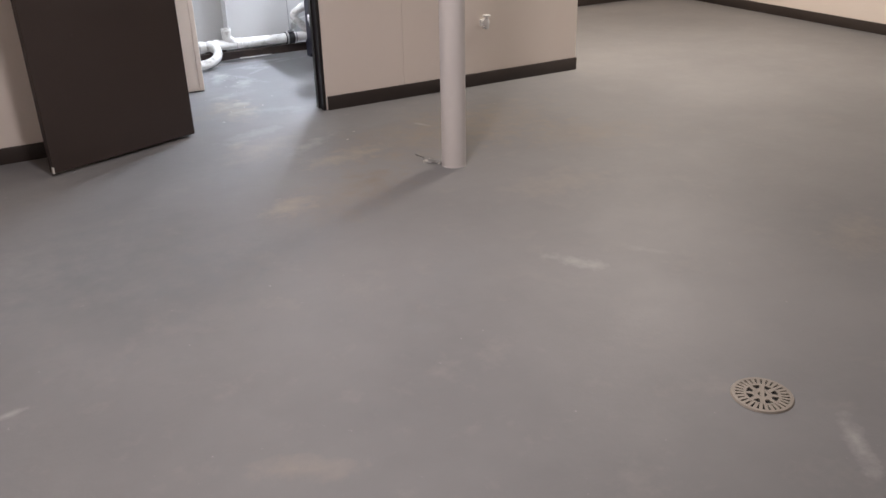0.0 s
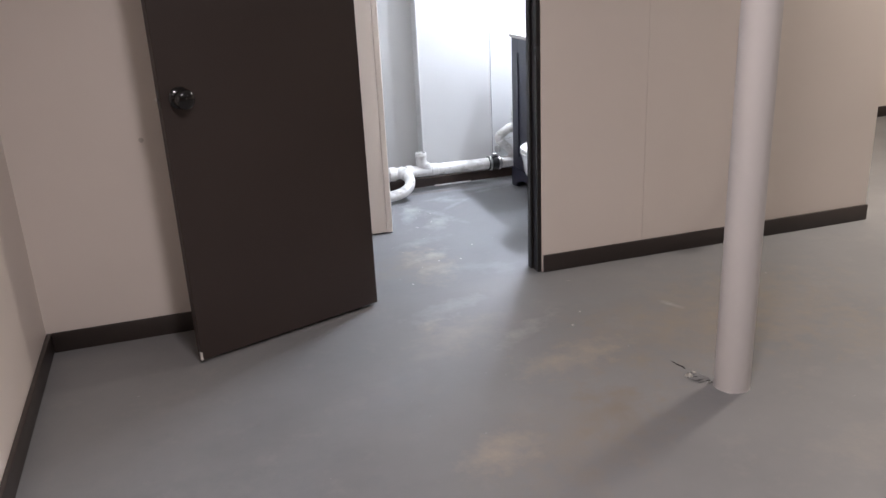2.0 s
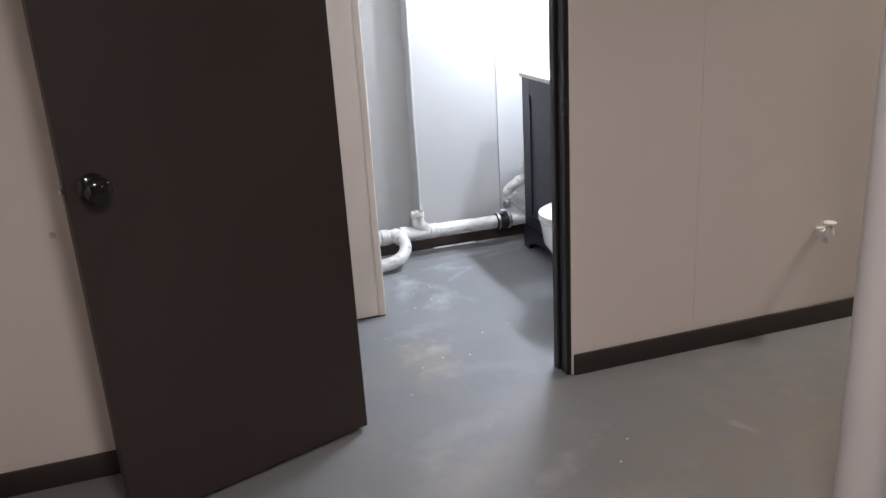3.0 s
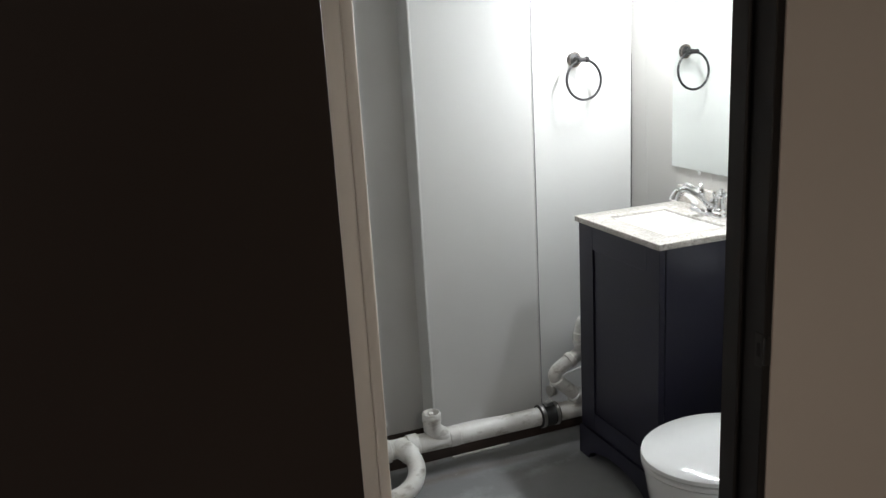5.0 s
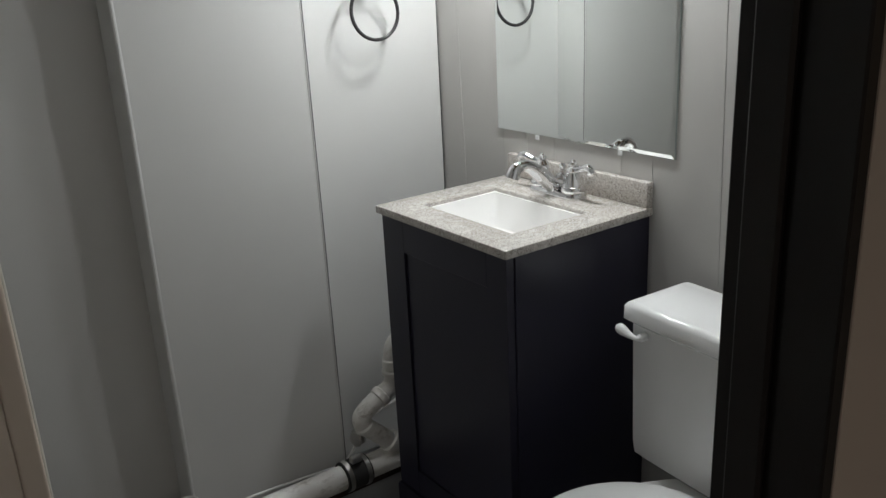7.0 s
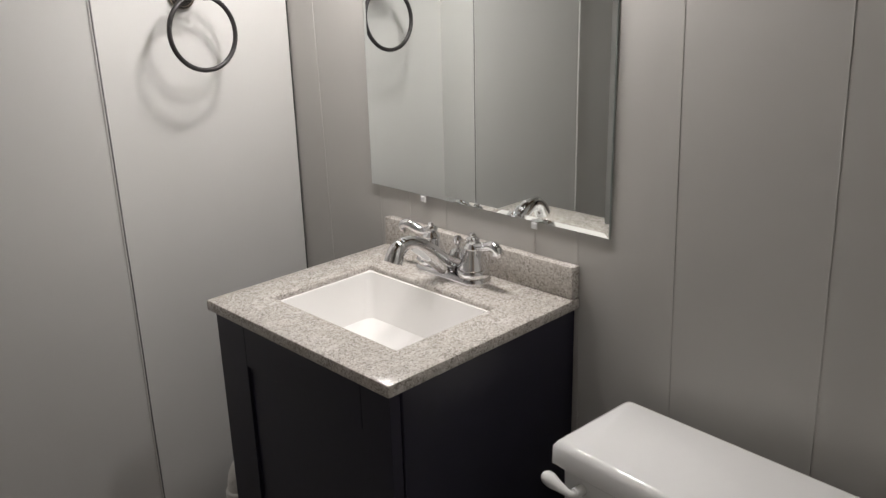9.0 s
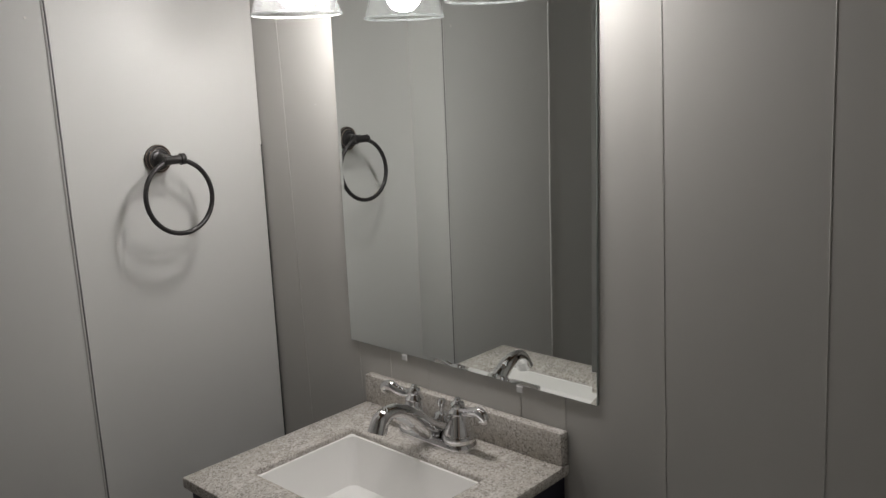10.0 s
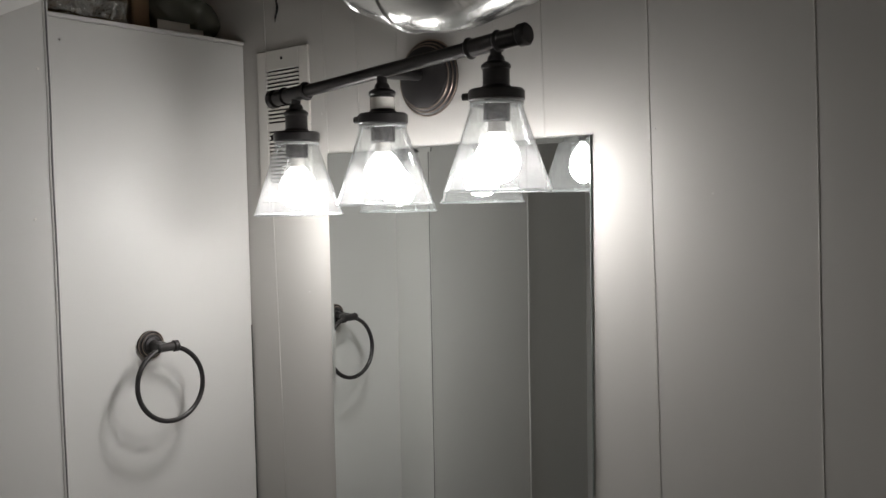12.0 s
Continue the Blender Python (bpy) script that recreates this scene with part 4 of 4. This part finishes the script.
part("frame", add_box(add_box(add_box(add_box(add_box(bmesh.new(), BATH_E - 0.007, BATH_E - 0.0006, y0, y0 + 0.028, z0, z1, bevel=0.0015), BATH_E - 0.007, BATH_E - 0.0006, y1 - 0.028, y1, z0, z1, bevel=0.0015),
     BATH_E - 0.0068, BATH_E - 0.0006, y0 + 0.028, y1 - 0.028, z1 - 0.04, z1, bevel=0.001), BATH_E - 0.0068, BATH_E - 0.0006, y0 + 0.028, y1 - 0.028, z0, z0 + 0.04, bevel=0.001), BATH_E - 0.0068, BATH_E - 0.0006, y0 + 0.028, y1 - 0.028, 1.766, 1.782, bevel=0.001), M_VENT, vent)
slat = None
for a, b in ((z0 + 0.042, 1.764), (1.784, z1 - 0.042)):
    count = round((b - a) / 0.0078)
    for k in range(count):
        z = a + (k + 0.5) * (b - a) / count
        if slat is None:
            bm = bmesh.new()
            bmesh.ops.create_cube(bm, size=1.0, matrix=pose(0, 0, 0, 0, 35, 0) @ Matrix.Diagonal((0.0062, y1 - y0 - 0.058, 0.0012, 1)))
            slat = mesh_of("louvre", bm, M_VENT)
        ob = new("louvre", slat)
        ob.parent = vent
        ob.matrix_basis = Matrix.Translation((-0.0045, (y0 + y1) / 2 - 5.98, z - 1.77))
for z in (z0 + 0.018, z1 - 0.018):
    part("screw", rod((BATH_E - 0.0069, (y0 + y1) / 2, z), (BATH_E - 0.0082, (y0 + y1) / 2, z), 0.003, seg=10), M_DARK, vent)

# ---- toilet ----
TCY = 4.985
toilet = holder("toilet", (2.5, TCY, 0), "white porcelain toilet with the seat lid closed", "toilet")


def rounded_ring(bm, x0, x1, y0, y1, rad, z, n=6):
    out = []
    for cx, cy, a0 in ((x1 - rad, y1 - rad, 0), (x0 + rad, y1 - rad, 90), (x0 + rad, y0 + rad, 180), (x1 - rad, y0 + rad, 270)):
        for k in range(n):
            a = radians(a0 + 90 * k / (n - 1))
            out.append(bm.verts.new((cx + rad * math.cos(a), cy + rad * math.sin(a), z)))
    return out


def stack(rings_spec):
    bm = bmesh.new()
    rings = [rounded_ring(bm, *spec) for spec in rings_spec]
    for a, b in zip(rings, rings[1:]):
        for k in range(len(a)):
            n = (k + 1) % len(a)
            bm.faces.new((a[k], a[n], b[n], b[k]))
    bm.faces.new(rings[-1])
    bm.faces.new(rings[0][::-1])
    bmesh.ops.recalc_face_normals(bm, faces=bm.faces)
    return bm


KX0, KX1, KH = 2.594, 2.758, 0.230


def tank_ring(bm, x0, x1, half, bow, z, cut=0.009):
    """A tank outline with a bowed front and clipped corners."""
    ys = [TCY + half * (1 - 2 * k / 12) for k in range(13)]
    front = [(x0 - bow * (1 - ((y - TCY) / half) ** 2), y) for y in ys]
    front[0], front[-1] = (x0 + 0.002, TCY + half - cut * 0.25), (x0 + 0.002, TCY - half + cut * 0.25)
    outline = front + [(x0 + cut * 0.5, TCY - half), (x1 - cut, TCY - half), (x1 - cut * 0.3, TCY - half + cut * 0.3), (x1, TCY - half + cut), (x1, TCY + half - cut), (x1 - cut * 0.3, TCY + half - cut * 0.3), (x1 - cut, TCY + half), (x0 + cut * 0.5, TCY + half)]
    return [bm.verts.new((x, y, z)) for x, y in outline]


def tank_stack(specs):
    bm = bmesh.new()
    rings = [tank_ring(bm, *spec) for spec in specs]
    for a, b in zip(rings, rings[1:]):
        for k in range(len(a)):
            n = (k + 1) % len(a)
            bm.faces.new((a[k], a[n], b[n], b[k]))
    bm.faces.new(rings[-1])
    bm.faces.new(rings[0][::-1])
    bmesh.ops.recalc_face_normals(bm, faces=bm.faces)
    return bm


tank = part("tank", tank_stack([(KX0 + 0.03, KX1, KH - 0.02, 0.004, 0.372), (KX0 + 0.012, KX1, KH - 0.006, 0.004, 0.39), (KX0 + 0.008, KX1, KH - 0.004, 0.004, 0.42), (KX0 + 0.002, KX1, KH - 0.002, 0.004, 0.692)]), M_PORC, toilet)
part("tank_lid", tank_stack([(KX0 - 0.004, KX1 + 0.006, KH + 0.006, 0.004, 0.6925), (KX0 - 0.010, KX1 + 0.01, KH + 0.012, 0.004, 0.698), (KX0 - 0.009, KX1 + 0.01, KH + 0.012, 0.004, 0.724), (KX0 - 0.004, KX1 + 0.006, KH + 0.007, 0.004, 0.732),
     (KX0 + 0.004, KX1, KH, 0.004, 0.7355)]), M_PORC, tank)
part("flush_lever", tube(smooth_path([(KX0 + 0.002, TCY + KH - 0.04, 0.672), (KX0 - 0.016, TCY + KH - 0.04, 0.672), (KX0 - 0.021, TCY + KH - 0.034, 0.672), (KX0 - 0.022, TCY + KH - 0.008, 0.677), (KX0 - 0.022, TCY + KH + 0.014, 0.683)], 5), [0.0085] * 6 + [0.0055] * 6 + [0.0065, 0.0075, 0.0085, 0.0098, 0.0108, 0.0112, 0.0108, 0.0095, 0.005], 14), M_PORC, tank, "white flush lever")


def oval(cx, rx_front, rx_back, ry, z, bm, n=40):
    out = []
    for k in range(n):
        a = 2 * math.pi * k / n
        c = math.cos(a)
        out.append(bm.verts.new((cx + (rx_back if c > 0 else rx_front) * c, TCY + ry * math.sin(a), z)))
    return out


def oval_stack(specs):
    bm = bmesh.new()
    rings = [oval(*s, bm) for s in specs]
    for a, b in zip(rings, rings[1:]):
        for k in range(len(a)):
            n = (k + 1) % len(a)
            bm.faces.new((a[k], a[n], b[n], b[k]))
    bm.faces.new(rings[-1])
    bm.faces.new(rings[0][::-1])
    bmesh.ops.recalc_face_normals(bm, faces=bm.faces)
    return bm


part("bowl", oval_stack([(2.46, 0.17, 0.27, 0.115, 0.0), (2.46, 0.165, 0.265, 0.108, 0.04), (2.44, 0.165, 0.26, 0.10, 0.12), (2.40, 0.195, 0.28, 0.135, 0.2), (2.375, 0.225, 0.31, 0.168, 0.28), (2.37, 0.23, 0.32, 0.178, 0.34), (2.365, 0.232, 0.33, 0.182, 0.374)]), M_PORC, toilet)
part("seat", oval_stack([(2.365, 0.228, 0.2, 0.18, 0.3745), (2.365, 0.236, 0.2, 0.187, 0.379), (2.365, 0.236, 0.2, 0.187, 0.388), (2.365, 0.232, 0.198, 0.184, 0.391)]), M_PORC, toilet)
part("lid", oval_stack([(2.365, 0.232, 0.2, 0.183, 0.3925), (2.365, 0.237, 0.2, 0.188, 0.396), (2.365, 0.235, 0.2, 0.186, 0.405), (2.365, 0.225, 0.19, 0.175, 0.411), (2.365, 0.15, 0.13, 0.11, 0.414)]), M_PORC, toilet, "closed white seat lid")

toilet.matrix_basis = pose(2.5, TCY, 0, 0, 0, -2.9)

# ---- drain pipes along the back wall ----
PY, PZ, PR = 5.9, 0.115, 0.033
pipes = holder("drain_pipe", (2.0, PY, 0), "dusty white plastic drain pipes along the floor", "pipe")
part("main_run", rod((1.16, PY, PZ + 0.009), (2.284, PY, PZ), PR, seg=28), M_PVC, pipes)
part("main_run", rod((2.356, PY, PZ), (2.80, PY, PZ - 0.002), PR, seg=28), M_PVC, pipes)
for x, lip in ((1.70, 0.006), (1.80, 0.006), (1.95, 0.0028)):
    part("hub", rod((x - 0.02, PY, PZ + 0.004), (x + 0.02, PY, PZ + 0.004), PR + lip, seg=28, edge=0.003), M_PVC, pipes)
coupling = part("coupling", rod((2.282, PY, PZ), (2.358, PY, PZ), PR + 0.008, seg=28, edge=0.002), M_RUBBER, pipes, "black rubber coupling")
for x in (2.293, 2.347):
    part("clamp", rod((x - 0.006, PY, PZ), (x + 0.006, PY, PZ), PR + 0.0095, seg=28), M_STEEL, coupling, "steel band clamp")
part("clamp_screw", box(2.30, 2.33, PY - 0.03, PY - 0.01, PZ + 0.045, PZ + 0.062, bevel=0.003), M_STEEL, coupling)
cleanout = part("cleanout", tube(smooth_path([(1.965, PY, PZ), (1.93, PY, PZ + 0.008), (1.896, PY - 0.002, PZ + 0.028), (1.878, PY - 0.004, PZ + 0.05), (1.874, PY - 0.004, PZ + 0.075)], 6), [0.030] * 25, 24), M_PVC, pipes, "white plastic cleanout fitting")
part("hub", lathe([(0.0, 0.07), (0.0245, 0.07), (0.0255, 0.091), (0.027, 0.095), (0.030, 0.094), (0.032, 0.09), (0.032, 0.062), (0.030, 0.058), (0.030, 0.03), (0.028, 0.026), (0.0, 0.026)], Matrix.Translation((1.874, PY - 0.004, PZ + 0.017)), 32), M_PVC, cleanout, "open hub with a rounded mouth")
part("plug", lathe([(0.0, 0.076), (0.008, 0.078), (0.009, 0.0712), (0.024, 0.0712), (0.024, 0.0705), (0.0, 0.0705)], Matrix.Translation((1.874, PY - 0.004, PZ + 0.017)), 24), M_STAIN_GAP, cleanout, "dark recessed plug")
part("nut", box(1.860, 1.876, PY - 0.024, PY - 0.006, PZ + 0.086, PZ + 0.118, bevel=0.003), M_PVC, cleanout)
part("branch", tube(smooth_path([(1.75, PY, PZ + 0.01), (1.774, PY - 0.055, PZ), (1.775, PY - 0.11, PZ - 0.022), (1.745, PY - 0.155, PZ - 0.048), (1.69, PY - 0.175, PZ - 0.067), (1.60, PY - 0.18, PZ - 0.075)], 7), [0.035] * 8 + [0.029] * 28, 24), M_PVC, pipes, "curved white branch pipe")
part("trap", tube(smooth_path([(2.475, PY, PZ + 0.012), (2.44, PY, PZ + 0.048), (2.40, PY + 0.002, PZ + 0.088), (2.364, PY + 0.003, PZ + 0.124), (2.356, PY + 0.003, PZ + 0.15), (2.382, PY + 0.002, PZ + 0.174), (2.422, PY, PZ + 0.196), (2.452, PY, PZ + 0.212), (2.463, PY, PZ + 0.238), (2.464, PY, PZ + 0.29), (2.472, PY, PZ + 0.326), (2.50, PY, PZ + 0.344), (2.56, PY, PZ + 0.346)], 7), 0.0245, 24), M_PVC, pipes, "curved white trap pipe")
for p, q, w in (((2.446, PY, PZ + 0.042), (2.43, PY, PZ + 0.058), 0.031), ((2.463, PY, PZ + 0.244), (2.464, PY, PZ + 0.258), 0.0315), ((2.464, PY, PZ + 0.264), (2.464, PY, PZ + 0.292), 0.0285), ((2.364, PY, PZ + 0.118), (2.358, PY, PZ + 0.13), 0.0275), ((2.408, PY, PZ + 0.188), (2.428, PY, PZ + 0.199), 0.0285)):
    part("slip_nut", rod(p, q, w, seg=20, edge=0.003), M_PVC, pipes)
solid("sill_plate", box(1.2, 2.8, 5.972, 5.99, 0.0, 0.055, bevel=0.003), M_STAIN_GAP, "dark stained timber sill behind the drain pipe", "timber")

# ---- duct above the light bar ----
duct = holder("duct", (2.56, 5.0, 1.95), "crinkled foil air duct under the joists", "duct")
DZ = 1.926
pts = [Vector((2.57, y, DZ + h)) for y, h in ((4.62, 0.15), (4.93, 0.088), (5.165, 0.032), (5.345, 0.0))]
pts += [Vector((2.57, 5.345 + 0.2 * math.sin(radians(a)), DZ + 0.2 * (1 - math.cos(radians(a))))) for a in (18, 36, 54, 72, 90)] + [Vector((2.57, 5.545, 2.36))]
sleeve = bmesh.new()
add_tube(sleeve, [p for a, b in zip(pts, pts[1:]) for p in (a + (b - a) * 0.04, a + (b - a) * 0.96)], 0.088, 40)
part("sleeve", sleeve, M_FOIL, duct)
for a, b in zip(pts[3:], pts[4:-1]):
    way = (b - a).normalized()
    part("bead", rod(b - way * 0.004, b + way * 0.004, 0.0905, seg=40, edge=0.003), M_FOIL, duct)
part("collar", rod((2.57, 5.155, DZ + 0.034), (2.57, 5.225, DZ + 0.021), 0.0915, seg=40, edge=0.004), M_TAPE, duct, "wrinkled foil tape joint")
for name, a, b, c, z0, z1, rough, material, label in (("insulation_roll", 2.28, 2.612, 6.19, 1.972, 2.026, 0.006, M_TAPE, "silver foil-faced insulation roll above the back wall"), ("plastic_sheet", 2.672, 2.82, 6.2, 1.965, 2.05, 0.03, M_SHEET, "crumpled dark green plastic sheet above the back wall"), ("insulation_roll", 2.33, 2.60, 6.23, 2.03, 2.09, 0.012, M_TAPE, "crumpled foil-faced insulation between the joists")):
    bm = box(a, b, c, c + 0.2, z0, z1, bevel=0.018, segments=3)
    bmesh.ops.subdivide_edges(bm, edges=bm.edges, cuts=7, use_grid_fill=True)
    for v in bm.verts:
        crush = 1.0 + 1.6 * max(0.0, (v.co.x - 2.54) / 0.06) if v.co.x < 2.63 else 1.0
        v.co += Vector(noise.noise_vector(v.co * 23.0)) * rough * crush
    solid(name, bm, material, label, "plastic sheet" if material == M_SHEET else "insulation", "" if material == M_SHEET else "insulation in the joists")
solid("blocking", box(2.622, 2.66, 6.205, 6.4, 1.958, 2.19, bevel=0.003), M_STUD, "raw timber blocking between the joists", "timber")
solid("paper_tag", box(2.656, 2.73, 6.172, 6.1735, 1.960, 1.992), M_LABEL, "white paper tag tucked above the back wall", "label")
solid("paper_tag", box(2.733, 2.765, 6.176, 6.1775, 1.960, 1.984), M_VENT, "grey card tag tucked above the back wall", "label")
solid("plaster_ledge", box(1.45, 2.815, 6.144, 6.59, 1.952, 1.9575), M_STUD, "dusty timber ledge above the back wall", "timber")
random.seed(7)
spots = holder("nail_head", (BATH_E, 5.1, 1.6), "small nail marks in the grey panel wall", "nail")
for y, z in ((5.096, 1.621), (5.181, 1.714), (5.875, 1.79), (5.926, 1.441)):
    part("head", rod((BATH_E - 0.0001, y, z), (BATH_E - 0.0012, y, z), 0.0017, seg=10), M_STEEL, spots)

for x, z in ((2.319, 1.601), (2.334, 1.84)):
    part("head", rod((x, CHASE_Y + 0.0001, z), (x, CHASE_Y - 0.0009, z), 0.0022, seg=10), M_WHITE, spots)
part("head", rod((2.424, BATH_N + 0.0001, 1.914), (2.426, BATH_N - 0.0006, 1.912), 0.0018, seg=10), M_STEEL, spots)

supply = holder("supply_valve", (2.35, 5.95, 0.155), "small metal supply stop valve beside the drain pipe", "valve")
part("stub", rod((2.375, 5.987, 0.178), (2.375, 5.945, 0.178), 0.0085, seg=16), M_STEEL, supply)
part("body", rod((2.375, 5.946, 0.165), (2.375, 5.946, 0.2), 0.012, seg=18, edge=0.002), M_STEEL, supply)
part("tube", tube(smooth_path([(2.375, 5.946, 0.2), (2.385, 5.946, 0.222), (2.42, 5.948, 0.232), (2.50, 5.955, 0.246), (2.58, 5.96, 0.27)], 5), 0.004, 10), M_GLOSS, supply, "thin white supply tube")
part("handle", lathe([(0, 0), (0.02, 0), (0.022, 0.004), (0.02, 0.008), (0, 0.009)], axis((2.36, 5.944, 0.182), (-1, -0.2, 0.1)), 20), M_STEEL, supply, "oval metal handle")
# dark strip added for the shade in the gap below the recess panel
solid("sill_plate", box(1.16, 1.915, 6.096, 6.1195, 0.0, 0.064, bevel=0.002), M_STAIN_GAP, "dark strip standing in for the shaded gap under the recess panel", "timber")
part("cable", tube(smooth_path([(1.935, CHASE_Y - 0.012, 0.104), (2.03, CHASE_Y - 0.013, 0.109), (2.13, CHASE_Y - 0.012, 0.105), (2.26, CHASE_Y - 0.012, 0.095), (2.335, CHASE_Y - 0.02, 0.1), (2.372, CHASE_Y - 0.045, 0.165)], 5), 0.004, 8), M_GLOSS, supply, "thin pale tube along the wall")
solid("trim_strip", box(1.965, 2.19, 5.954, 5.962, 0.001, 0.008, bevel=0.002), M_PVC, "loose white trim strip on the floor under the pipe", "trim strip")

# flecks of plaster on the floor
bm = bmesh.new()
random.seed(11)
flecks = [(1.83, 4.911), (1.501, 4.947), (1.53, 4.718), (1.955, 4.021), (2.05, 4.319), (1.879, 3.923), (1.439, 4.544), (1.622, 4.766), (1.721, 4.75), (1.753, 5.325), (1.745, 5.515), (1.70, 5.42), (1.79, 5.46), (1.66, 5.26)]
flecks += [(random.uniform(1.35, 2.0), random.uniform(4.3, 5.7)) for _ in range(4)]
for k, (x, y) in enumerate(flecks):
    size = (0.006 if k < 14 else 0.003) * random.uniform(0.6, 1.2)
    ring = [bm.verts.new((x + size * random.uniform(0.4, 1.0) * math.cos(a), y + size * random.uniform(0.4, 1.0) * math.sin(a), 0.0008)) for a in (0, 1.1, 2.2, 3.3, 4.4, 5.4)]
    tip = bm.verts.new((x, y, 0.0008 + size * 0.3))
    for n in range(6):
        bm.faces.new((ring[n], ring[(n + 1) % 6], tip))
solid("plaster_flecks", bm, M_LABEL, "pale plaster flecks scattered on the painted floor", "debris", "", "stuff")
